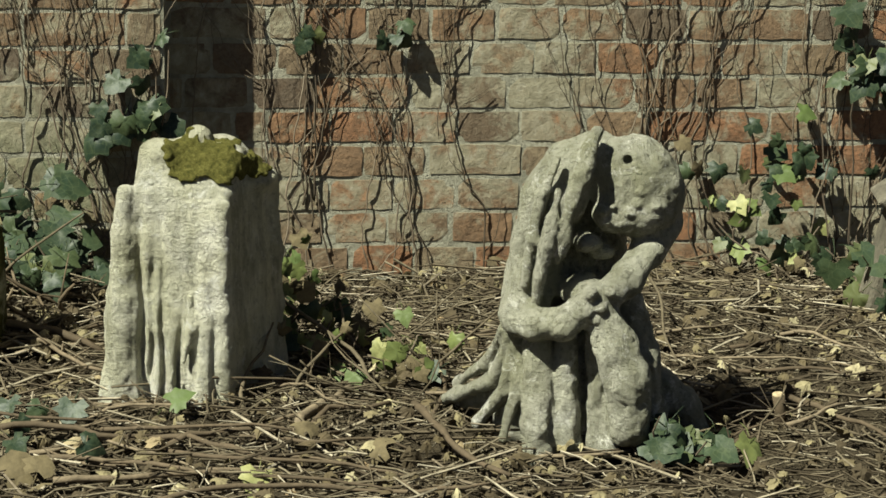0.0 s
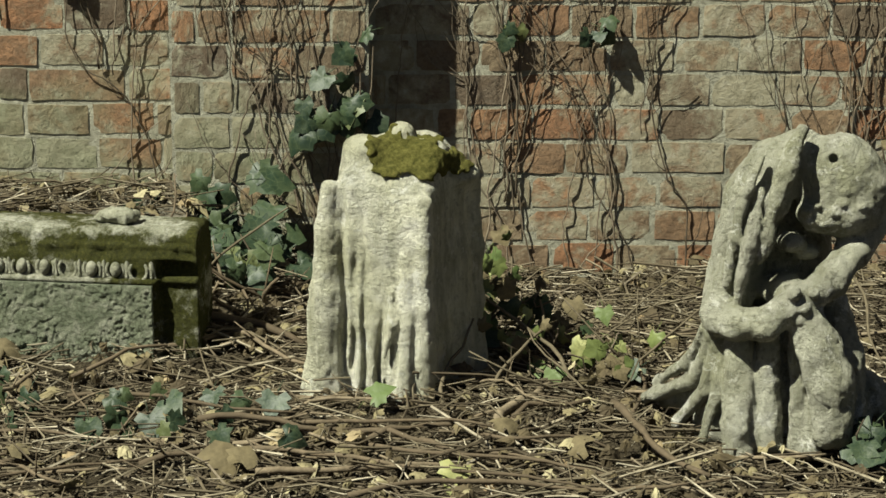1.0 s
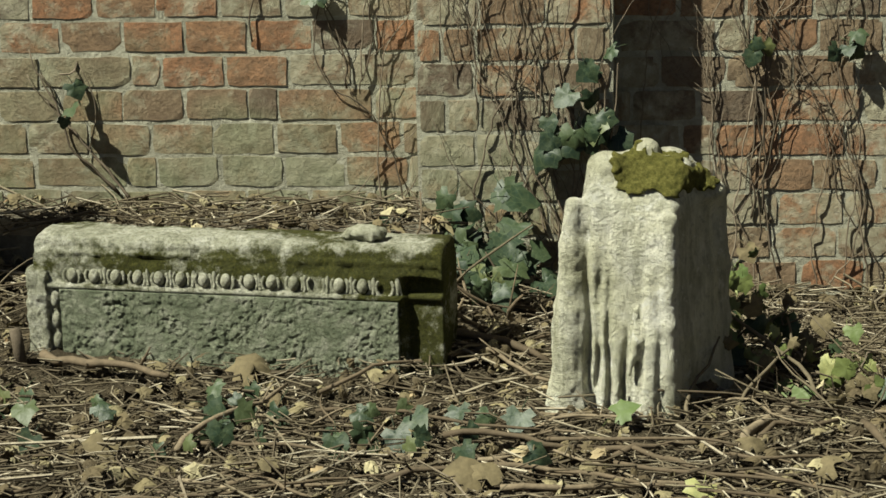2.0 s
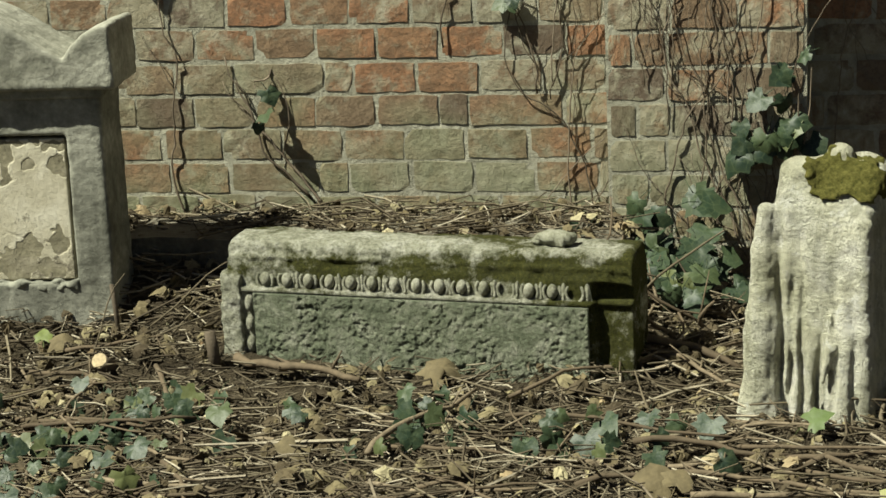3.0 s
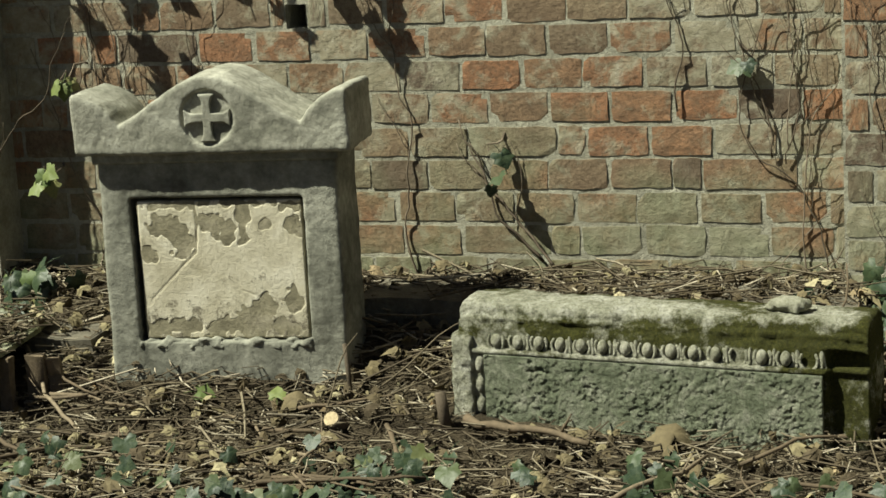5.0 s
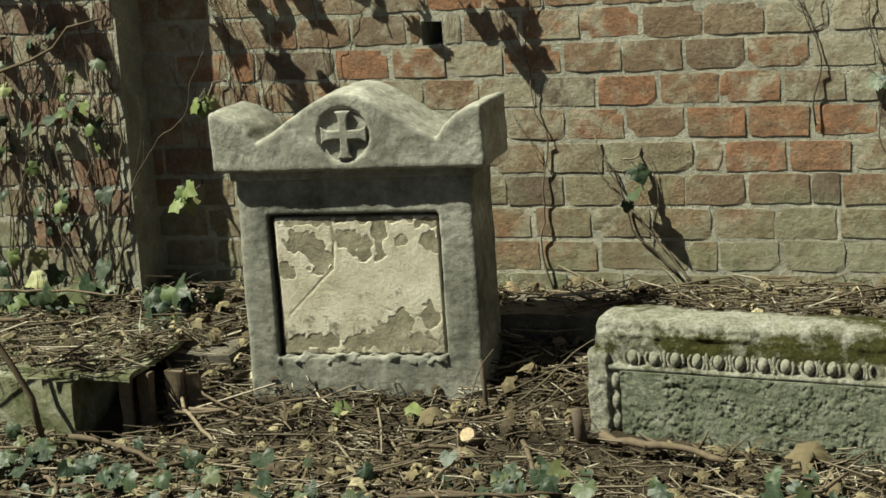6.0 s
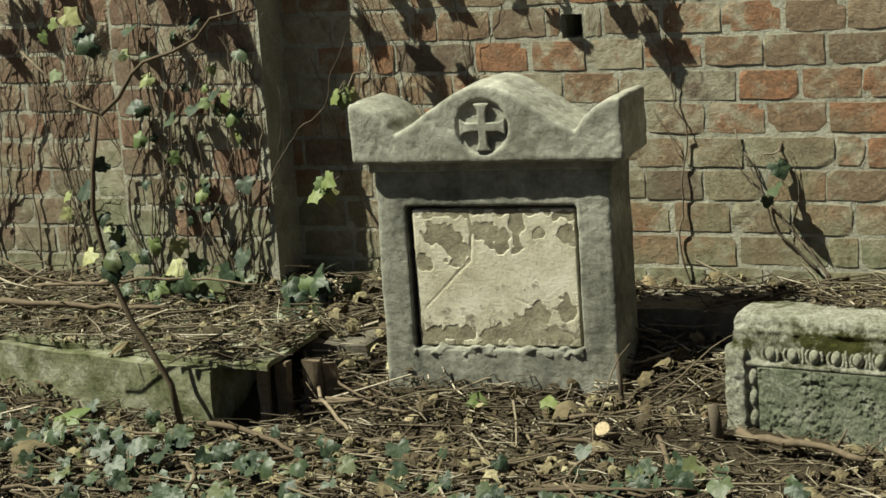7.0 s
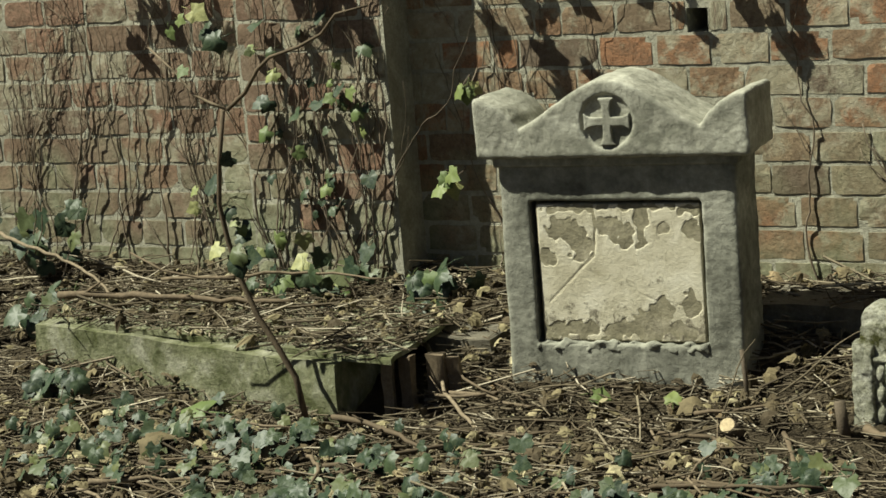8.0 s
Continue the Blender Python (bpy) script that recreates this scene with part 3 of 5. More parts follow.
    f.chain([P(0.585, 0.500, 0.006, -0.050), P(0.562, 0.44, 0.010, -0.060), P(0.546, 0.36, 0.010, -0.062), P(0.535, 0.28, 0.008, -0.056)], 0.006)
    f.join(f.blob(at(0.640, 0.270, -0.050), (0.032, 0.034, 0.030)), 0.006)
    # folded arms that meet in a worn knot
    f.chain([P(0.530, 0.262, 0.031, -0.01), P(0.527, 0.222, 0.030, -0.05), P(0.556, 0.206, 0.026, -0.085), P(0.600, 0.210, 0.026, -0.10), P(0.634, 0.232, 0.025, -0.10), P(0.655, 0.248, 0.026, -0.095)], 0.010)
    f.chain([P(0.772, 0.420, 0.026, 0.01), P(0.776, 0.382, 0.026, 0.0), P(0.745, 0.335, 0.028, -0.035), P(0.712, 0.288, 0.029, -0.065), P(0.668, 0.252, 0.026, -0.092)], 0.010)
    for bx, bz, br in ((0.650, 0.262, 0.013), (0.668, 0.236, 0.015), (0.646, 0.230, 0.012), (0.684, 0.262, 0.012), (0.660, 0.216, 0.011)):
        f.join(f.blob(at(bx, bz, -0.118), (br, br, br)), 0.005)
    # raised thigh and shin
    f.chain([P(0.668, 0.225, 0.030, -0.09), P(0.698, 0.165, 0.036, -0.112), P(0.722, 0.100, 0.039, -0.122), P(0.728, 0.020, 0.037, -0.12)], 0.010)
    f.chain([P(0.712, 0.245, 0.030, -0.03), P(0.742, 0.15, 0.030, -0.04), P(0.748, 0.05, 0.035, -0.05)], 0.014)
    # skirts in upright folds
    f.chain([P(0.60, 0.19, 0.045, 0.0), P(0.605, 0.1, 0.058, 0.0), P(0.61, -0.03, 0.066, -0.01)], 0.02)
    f.chain([P(0.562, 0.175, 0.026, -0.055), P(0.563, 0.10, 0.029, -0.065)], 0.006)
    f.chain([P(0.566, 0.075, 0.030, -0.072), P(0.568, 0.03, 0.034, -0.075), P(0.570, -0.02, 0.03, -0.075)], 0.005)
    f.chain([P(0.610, 0.180, 0.019, -0.065), P(0.612, 0.10, 0.022, -0.075), P(0.616, 0.0, 0.026, -0.08)], 0.005)
    f.chain([P(0.655, 0.19, 0.012, -0.075), P(0.664, 0.10, 0.014, -0.085), P(0.672, -0.01, 0.019, -0.090)], 0.005)
    f.chain([P(0.690, 0.09, 0.009, -0.095), P(0.692, 0.04, 0.014, -0.102), P(0.694, -0.02, 0.017, -0.106)], 0.005)
    f.chain([P(0.588, 0.185, 0.002, -0.092), P(0.592, 0.0, 0.007, -0.105)], 0.004, True)
    f.chain([P(0.636, 0.185, 0.004, -0.085), P(0.643, 0.0, 0.011, -0.100)], 0.004, True)
    f.chain([P(0.678, 0.17, 0.003, -0.095), P(0.683, 0.0, 0.007, -0.118)], 0.004, True)
    f.chain([P(0.538, 0.098, 0.003, -0.090), P(0.566, 0.092, 0.003, -0.100), P(0.594, 0.098, 0.002, -0.100)], 0.002, True)
    f.join(f.blob(at(0.715, 0.05, 0.03), (0.08, 0.06, 0.07)), 0.02)
    # robe trailing out over the ground, furrowed
    f.chain([P(0.530, 0.200, 0.026, 0.02), P(0.508, 0.130, 0.026, 0.06), P(0.474, 0.085, 0.024, 0.10), P(0.428, 0.070, 0.016, 0.15)], 0.02)
    f.join(f.blob(at(0.525, 0.06, 0.04), (0.040, 0.04, 0.085)), 0.015)
    for a, b, c, r, db, dc in (((0.508, 0.205), (0.474, 0.140), (0.424, 0.108), 0.013, 0.04, 0.13), ((0.514, 0.195), (0.486, 0.110), (0.404, 0.076), 0.015, 0.02, 0.15), ((0.524, 0.185), (0.506, 0.090), (0.460, 0.036), 0.015, -0.02, 0.03), ((0.536, 0.18), (0.526, 0.08), (0.504, 0.004), 0.014, -0.045, -0.05)):
        f.chain([P(*a, r, -0.030), P(*b, r * 0.9, db), P(*c, r * 0.7, dc)], 0.004)
    f.chain([P(0.780, 0.10, 0.026, 0.05), P(0.820, 0.060, 0.026, 0.05), P(0.848, 0.01, 0.024, 0.045)], 0.012)
    f.chain([P(0.705, 0.495, 0.0085, -0.14), P(0.705, 0.495, 0.0085, -0.03)], 0.004, True)
    f.chain([P(0.660, 0.513, 0.005, -0.058), P(0.682, 0.508, 0.006, -0.066)], 0.004, True)
    f.rough(0.0040, 0.05, 4)
    f.rough(0.0034, 0.020, 5)
    tagged(new("statue", crust(f.net("kneeling_statue", GREY_STATUE), 0.0016, 66, 9.0)), "crouching draped stone statue with weathered grey surface", "statue")


# ================= tomb stones =================
def gravestone():
    g = thing("gravestone", pose(-1.768, 3.885, 0.0, 0.0, 0.0, 6.0), "grey stone gravestone with peeling plaster panel and round cross", "gravestone")
    hw = 0.264
    pl, pr, pb, pt = -0.196, 0.186, 0.150, 0.463
    f = Field((-0.29, -0.02, -0.05), (0.29, 0.19, 0.56), 0.0042)
    f.d = f.planes([((-1, 0, 0), (-hw, 0, 0)), ((1, 0, 0), (hw, 0, 0)), ((0, -1, 0.01), (0, 0, 0.3)), ((0, 1, 0), (0, 0.17, 0)), ((0, 0, 1), (0, 0, 0.548)), ((0, 0, -1), (0, 0, -0.04))], 0.010)
    f.carve(f.planes([((-1, 0, 0), (pl, 0, 0)), ((1, 0, 0), (pr, 0, 0)), ((0, 0, 1), (0, 0, pt)), ((0, 0, -1), (0, 0, pb)), ((0, 1, 0), (0, 0.045, 0))], 0.006), 0.004)
    f.rough(0.0022, 0.08, 30)
    f.rough(0.0006, 0.013, 31)
    body = new("body", crust(f.net("body", BODY_STONE), 0.0005, 60, 6.0, 2.6))
    body.parent = g
    # sunk panel of brown render, and the cream plaster that still clings to it
    f = Field((pl - 0.004, -0.006, pb - 0.004), (pr + 0.004, 0.07, pt + 0.004), 0.004)
    f.d = f.planes([((-1, 0, 0), (pl + 0.010, 0, 0)), ((1, 0, 0), (pr - 0.004, 0, 0)), ((0, -1, 0), (0, 0.0094, 0)), ((0, 1, 0), (0, 0.06, 0)), ((0, 0, 1), (0, 0, pt - 0.005)), ((0, 0, -1), (0, 0, pb + 0.004))], 0.004)
    f.rough(0.0008, 0.04, 32)
    f.rough(0.0006, 0.016, 33)
    panel = new("panel", f.net("panel", BARE))
    panel.parent = g
    tagged(panel, "bare brown render of the sunk panel")
    f = Field((pl, -0.004, pb), (pr, 0.03, pt), 0.0024)
    x, y, z = f.p
    slab = f.planes([((-1, 0, 0), (pl + 0.013, 0, 0)), ((1, 0, 0), (pr - 0.006, 0, 0)), ((0, -1, 0), (0, 0.0085, 0)), ((0, 1, 0), (0, 0.022, 0)), ((0, 0, 1), (0, 0, pt - 0.007)), ((0, 0, -1), (0, 0, pb + 0.006))], 0.002)
    f.d = np.full(x.shape, 9.0, np.float32)
    for cx, cz, rx, rz in ((-0.112, 0.398, 0.050, 0.026), (-0.085, 0.362, 0.024, 0.034), (-0.012, 0.404, 0.034, 0.020), (0.018, 0.392, 0.020, 0.022), (0.050, 0.410, 0.014, 0.046), (0.158, 0.402, 0.017, 0.022), (0.10, 0.405, 0.007, 0.008), (-0.105, 0.447, 0.040, 0.009), (0.02, 0.452, 0.05, 0.005), (-0.163, 0.345, 0.014, 0.020), (0.085, 0.445, 0.022, 0.008), (0.16, 0.44, 0.02, 0.006),
                           (-0.10, 0.180, 0.045, 0.018), (-0.02, 0.176, 0.030, 0.026), (0.06, 0.190, 0.040, 0.034), (0.13, 0.185, 0.030, 0.018), (0.085, 0.225, 0.022, 0.026), (-0.155, 0.175, 0.02, 0.02), (0.15, 0.235, 0.012, 0.03)):
        q = (np.sqrt(((x - cx) / rx) ** 2 + ((z - cz) / rz) ** 2) - 1) * min(rx, rz)
        f.join(q.astype(np.float32), 0.004)
    f.rough(0.013, 0.009, 37)
    f.rough(0.010, 0.030, 38)
    flaked = f.d
    f.d = np.maximum(slab, -flaked)
    f.chain([((-0.058, 0.008, 0.46), 0.0026), ((-0.052, 0.008, 0.41), 0.0022), ((-0.056, 0.008, 0.37), 0.0028), ((-0.060, 0.008, 0.345), 0.0026), ((-0.105, 0.008, 0.300), 0.0018), ((-0.165, 0.008, 0.242), 0.0016)], 0.002, True)
    f.chain([((0.040, 0.008, 0.26), 0.0012), ((0.075, 0.008, 0.245), 0.0016), ((0.130, 0.008, 0.238), 0.001)], 0.002, True)
    skin = f.net("plaster", PANEL_FACE)
    skin.polygons.foreach_set("use_smooth", [False] * len(skin.polygons))
    plaster = new("plaster", skin)
    plaster.parent = g
    tagged(plaster, "cracked cream plaster flaking in patches")
    # crumbled mortar along the sill of the panel
    f = Field((pl - 0.02, -0.03, pb - 0.03), (pr + 0.02, 0.03, pb + 0.03), 0.003)
    f.d = f.planes([((-1, 0, 0), (pl, 0, 0)), ((1, 0, 0), (pr, 0, 0)), ((0, -1, 0), (0, -0.0005, 0)), ((0, 1, 0), (0, 0.02, 0)), ((0, 0, 1), (0, 0, pb + 0.004)), ((0, 0, -1), (0, 0, pb - 0.012))], 0.006)
    f.rough(0.009, 0.018, 40)
    f.rough(0.006, 0.009, 41)
    sill = new("sill", f.net("sill", BODY_STONE))
    sill.parent = g
    # cap: pediment between two ears
    f = Field((-0.33, -0.06, 0.54), (0.33, 0.2, 0.75), 0.004)
    xs = np.array([0.0, 0.03, 0.06, 0.11, 0.16, 0.198, 0.204, 0.216, 0.236, 0.262, 0.282, 0.296, 0.306])
    hs = np.array([0.728, 0.724, 0.710, 0.680, 0.646, 0.626, 0.632, 0.650, 0.669, 0.684, 0.691, 0.693, 0.690])
    top = np.interp(np.abs(f.p[0][:, 0, 0]), xs, hs)[:, None, None]
    f.d = f.planes([((-1, 0, 0), (-0.303, 0, 0)), ((1, 0, 0), (0.303, 0, 0)), ((0, -1, 0), (0, -0.027, 0)), ((0, 1, 0), (0, 0.18, 0)), ((0, 0, -1), (0, 0, 0.560))], 0.010)
    e = (f.p[2] - top).astype(np.float32) * 0.8
    h = np.clip(0.5 - 0.5 * (f.d - e) / 0.009, 0, 1)
    f.d = f.d * (1 - h) + e * h + 0.009 * h * (1 - h)
    # sunk round field of the medallion
    rad = np.sqrt(f.p[0] ** 2 + (f.p[2] - 0.637) ** 2)
    f.carve(np.maximum(rad - 0.057, f.p[1] + 0.019), 0.003)
    f.rough(0.0022, 0.06, 34)
    f.rough(0.0006, 0.013, 35)
    cap = new("cap", crust(f.net("cap", GREY_STONE), 0.0005, 60, 5.0, 2.6))
    cap.parent = g
    bm = bmesh.new()
    block(bm, (-0.272, -0.006, 0.540), (0.272, 0.175, 0.564), 0.005)
    part("moulding", bm, BODY_STONE, g)
    f = Field((-0.065, -0.055, 0.575), (0.065, 0.0, 0.70), 0.0022)
    ax, az = np.abs(f.p[0]), np.abs(f.p[2] - 0.637)
    one = np.maximum(ax - 0.0095 - 0.009 * np.clip((az - 0.03) / 0.02, 0, 1) ** 2, az - 0.050)
    two = np.maximum(az - 0.0095 - 0.009 * np.clip((ax - 0.03) / 0.02, 0, 1) ** 2, ax - 0.050)
    f.d = np.maximum(np.minimum(one, two), np.abs(f.p[1] + 0.018) - 0.0095).astype(np.float32)
    f.rough(0.0012, 0.012, 36)
    cross = new("cross", f.net("cross", GREY_STONE))
    cross.parent = cap
    tagged(cross, "raised cross with flared ends")
    return g


def trough():
    """Fragment of a classical cornice lying on the ground, its egg-and-dart frieze outwards."""
    g = thing("carved_stone", pose(-1.222, 3.79, 0.0, 0.0, 0.0, -7.6), "mossy carved stone block with egg and dart frieze", "stone block")
    L = 0.83
    prof = [(0.0, -0.03), (0.0, 0.06), (0.0, 0.165), (-0.006, 0.168), (-0.006, 0.176), (0.007, 0.179), (0.007, 0.209), (0.006, 0.213), (0.010, 0.231), (0.0085, 0.235), (0.0095, 0.241), (0.014, 0.244), (0.015, 0.258), (0.020, 0.265), (0.030, 0.270), (0.08, 0.273), (0.125, 0.268), (0.135, 0.24), (0.135, -0.03)]
    bm = bmesh.new()
    n = 230
    line = []
    for (y0, z0), (y1, z1) in zip(prof, prof[1:]):
        cuts = max(1, int(math.hypot(y1 - y0, z1 - z0) / 0.0045)) if z0 > 0.05 and y0 < 0.13 else 1
        line += [(y0 + (y1 - y0) * k / cuts, z0 + (z1 - z0) * k / cuts) for k in range(cuts)]
    line.append(prof[-1])
    rings = []
    for i in range(n + 1):
        x = L * i / n
        end = min(x, L - x)
        ring = []
        for y, z in line:
            p = Vector((x, y, z))
            high = step(0.19, 0.235, z)
            w = noise.noise_vector(p * 14) * 0.006 + noise.noise_vector(p * 50) * 0.0030 + noise.noise_vector(p * 110) * 0.0018
            chip = 0.016 * max(0.0, noise.fractal(Vector((x * 9, 3.3, z * 9)), 0.9, 2.0, 3) - 0.20) * high
            back = 0.018 * step(0.752, 0.762, x) if z < 0.212 else 0.0
            round_off = 0.010 * max(0.0, 1 - end / 0.012) ** 2 * high
            ring.append(bm.verts.new((x + w.x * (0.25 + 0.75 * high) * 0.5, y + w.y * (0.35 + 0.5 * high) + chip * 1.2 + back * (y < 0.1), z + w.z * (0.2 + 0.5 * high) - chip * 0.5 - round_off)))
        rings.append(ring)
    for a, b in zip(rings, rings[1:]):
        for k in range(len(line)):
            j = (k + 1) % len(line)
            bm.faces.new((a[k], b[k], b[j], a[j]))
    bm.faces.new(rings[0])
    bm.faces.new(list(reversed(rings[-1])))
    bmesh.ops.recalc_face_normals(bm, faces=bm.faces[:])
    part("block", bm, TROUGH_STONE, g, smooth=True)
    # sunk lower panel and upright border
    nx, nz = 330, 90
    x0, x1, z0, z1 = 0.060, 0.748, -0.02, 0.166
    verts, faces = [], []
    for a in range(nz + 1):
        for b in range(nx + 1):
            x, z = x0 + (x1 - x0) * b / nx, z0 + (z1 - z0) * a / nz
            d = noise.fractal(Vector((x * 75, 1.0, z * 75)), 0.6, 2.1, 4)
            worn = 0.6 + noise.noise(Vector((x * 14, 6.0, z * 14)))
            verts.append((x, -0.009 - 0.0034 * max(0.25, worn) * (d if d > 0 else 1.5 * d), z))
    w = nx + 1
    faces = [(a * w + b, a * w + b + 1, (a + 1) * w + b + 1, (a + 1) * w + b) for a in range(nz) for b in range(nx)]
    rim = list(range(w)) + [a * w + nx for a in range(1, nz + 1)] + [nz * w + b for b in range(nx - 1, -1, -1)] + [a * w for a in range(nz - 1, 0, -1)]
    base = len(verts)
    verts += [(verts[k][0], 0.012, verts[k][2]) for k in rim]
    faces += [(rim[k], base + k, base + (k + 1) % len(rim), rim[(k + 1) % len(rim)]) for k in range(len(rim))]
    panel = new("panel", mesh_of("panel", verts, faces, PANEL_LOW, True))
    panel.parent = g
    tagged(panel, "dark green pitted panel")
    f = Field((-0.03, -0.04, -0.04), (0.06, 0.07, 0.24), 0.0034)
    f.d = f.planes([((-1, 0, 0), (-0.012, 0, 0)), ((1, 0, 0), (0.034, 0, 0)), ((0, -1, 0), (0, -0.012, 0)), ((0, 1, 0), (0, 0.05, 0)), ((0, 0, 1), (0, 0, 0.206)), ((0, 0, -1), (0, 0, -0.03))], 0.008)
    f.rough(0.0040, 0.03, 63)
    f.rough(0.0026, 0.010, 64)
    border = new("border", crust(f.net("border", TROUGH_STONE), 0.002, 60, 2.0))
    border.parent = g
    for k in range(3):
        bm = bmesh.new()
        bmesh.ops.create_uvsphere(bm, u_segments=10, v_segments=7, radius=1.0)
        for v in bm.verts:
            v.co = Vector((0.049 + 0.010 * v.co.x, -0.004 - 0.010 * v.co.y, 0.06 + 0.042 * k + 0.018 * v.co.z))
        part("bead", bm, TROUGH_STONE, g, smooth=True)
    # eggs, their shells and the darts between
    pitch = 0.0455
    def carving(name, build, lo, hi, seed):
        out = []
        for k in range(4):
            f = Field(lo, hi, 0.0017)
            build(f)
            f.rough(0.0010, 0.012, seed + k)
            out.append(f.net(name, EGG_STONE))
        return out

    def egg_shape(f):
        f.d = f.blob((0, 0, 0.001), (0.0108, 0.0100, 0.0150))

    def shell_shape(f):
        way = [(0.0168 * math.sin(a), 0.001, -0.0195 * math.cos(a)) for a in np.linspace(-2.2, 2.2, 12)]
        f.chain([(p, 0.0031) for p in way], 0.002)

    def dart_shape(f):
        f.chain([((0, 0.001, 0.017), 0.0026), ((0, -0.002, -0.012), 0.0030), ((0, 0.001, -0.020), 0.0016)], 0.002)
        for sx in (-1, 1):
            f.chain([((sx * 0.0025, 0.002, 0.014), 0.0018), ((sx * 0.0065, 0.002, -0.017), 0.0022)], 0.002)

    kinds = (("egg", carving("egg", egg_shape, (-0.015, -0.013, -0.017), (0.015, 0.013, 0.023), 80), 0.0),
             ("shell", carving("shell", shell_shape, (-0.025, -0.008, -0.028), (0.025, 0.009, 0.018), 84), 0.0),
             ("dart", carving("dart", dart_shape, (-0.013, -0.009, -0.026), (0.013, 0.010, 0.024), 88), pitch / 2))
    for i in range(15):
        x = 0.062 + pitch * (i + 0.5)
        for nm, made, dx in kinds:
            if nm != "shell" and rng.random() < 0.10:
                continue
            ob = new(nm, rng.choice(made))
            ob.parent = g
            ob.matrix_basis = pose(x + dx + rng.uniform(-0.0015, 0.0015), 0.001 + rng.uniform(-0.001, 0.002), 0.1925 + rng.uniform(-0.001, 0.001), rng.uniform(-3, 3), rng.uniform(-5, 5), 0)
    return g


def loose_stone():
    """A small rounded stone lying on the carved block."""
    f = Field((-0.06, -0.05, -0.03), (0.06, 0.05, 0.05), 0.0035)
    f.d = f.blob((0.006, 0, 0.004), (0.036, 0.026, 0.016))
    f.join(f.blob((-0.028, 0, -0.004), (0.018, 0.016, 0.010)), 0.008)
    f.rough(0.006, 0.02, 70)
    f.rough(0.003, 0.008, 71)
    ob = new("loose_stone", f.net("loose_stone", EGG_STONE))
    ob.matrix_world = pose(-1.222, 3.79, 0.0, 0, 0, -7.6) @ pose(0.665, 0.06, 0.281)
    tagged(ob, "small rounded pale stone on the mossy block", "stone")


def slabs():
    """Sunken grave cover at one side, with a flaking top layer, and the stones behind."""
    a = Vector((-2.335, 3.615, 0))
    g = thing("grave_slab", pose(a.x, a.y, 0.0, 0, 0, 0), "sunken mossy stone grave slab covered with twigs", "grave slab")
    u = Vector((-3.35, 3.83, 0)) - a
    w = Vector((-0.06, 0.46, 0))
    bm = bmesh.new()
    block(bm, (0, 0, 0), (1, 1, 1), cuts=17)
    for v in bm.verts:
        q = v.co.copy()
        v.co = u * q.x + w * q.y + Vector((0, 0, -0.06 + 0.207 * q.z))
    wobble(bm, 0.010, 7.0, 1.0)
    part("body", bm, SLAB_STONE, g)
    bm = bmesh.new()
    block(bm, (0, 0, 0), (1, 1, 1), cuts=15)
    for v in bm.verts:
        q = v.co.copy()
        v.co = Vector((0.13, -0.01, 0)) * (1 - q.x) + u * 0.82 * q.x + w * (0.06 + 0.9 * q.y) + Vector((0, 0, 0.148 + 0.012 * q.z))
    wobble(bm, 0.012, 11.0, 7.0, (1, 1, 0.3))
    part("flaked_layer", bm, SLAB_STONE, g, "thin flaked layer of stone")
    for k, (x, y, h, w) in enumerate(((-2.255, 3.70, 0.14, 0.012), (-2.215, 3.72, 0.145, 0.016), (-2.175, 3.78, 0.14, 0.02), (-2.14, 3.80, 0.13, 0.014))):
        q = thing("broken_board", pose(x, y, 0.0, rng.uniform(-4, 4), rng.uniform(-6, 6), rng.uniform(-30, 30)), "broken upright splinter of reddish wood", "wood piece", "broken boards")
        bm = bmesh.new()
        block(bm, (-w, -0.010, -0.03), (w, 0.010, h), cuts=3)
        wobble(bm, 0.006, 30.0, k + 1.0)
        part("board", bm, BRANCH, q)
    g2 = thing("stone_block", pose(-2.27, 3.93, 0.0, 0, 0, 4), "small dark weathered stone block", "stone block")
    bm = bmesh.new()
    block(bm, (-0.01, 0.0, -0.05), (0.15, 0.14, 0.135), cuts=7)
    wobble(bm, 0.010, 12.0, 4.0)
    part("body", bm, DARK_STONE, g2)
    g3 = thing("ledger_stone", pose(-1.56, 4.12, 0.0, 0, 0, -1.2), "dark flat ledger stone lying along the wall", "grave slab")
    bm = bmesh.new()
    block(bm, (0, 0, -0.05), (1.12, 0.25, 0.192), cuts=13)
    wobble(bm, 0.008, 10.0, 3.0)
    part("body", bm, DARK_STONE, g3)
    g4 = thing("stone_fragment", pose(1.385, 3.98, 0.0, 0, 6, -8), "broken dark stone fragment standing in ivy", "stone fragment")
    bm = bmesh.new()
    prism(bm, [(-0.02, -0.05), (0.16, -0.05), (0.17, 0.30), (0.03, 0.31), (-0.03, 0.255), (0.01, 0.235)], 0.0, 0.12, 0.006)
    wobble(bm, 0.006, 15.0, 2.0)
    part("body", bm, DARK_STONE, g4)


headless_statue()
kneeling_statue()
gravestone()
trough()
loose_stone()
slabs()

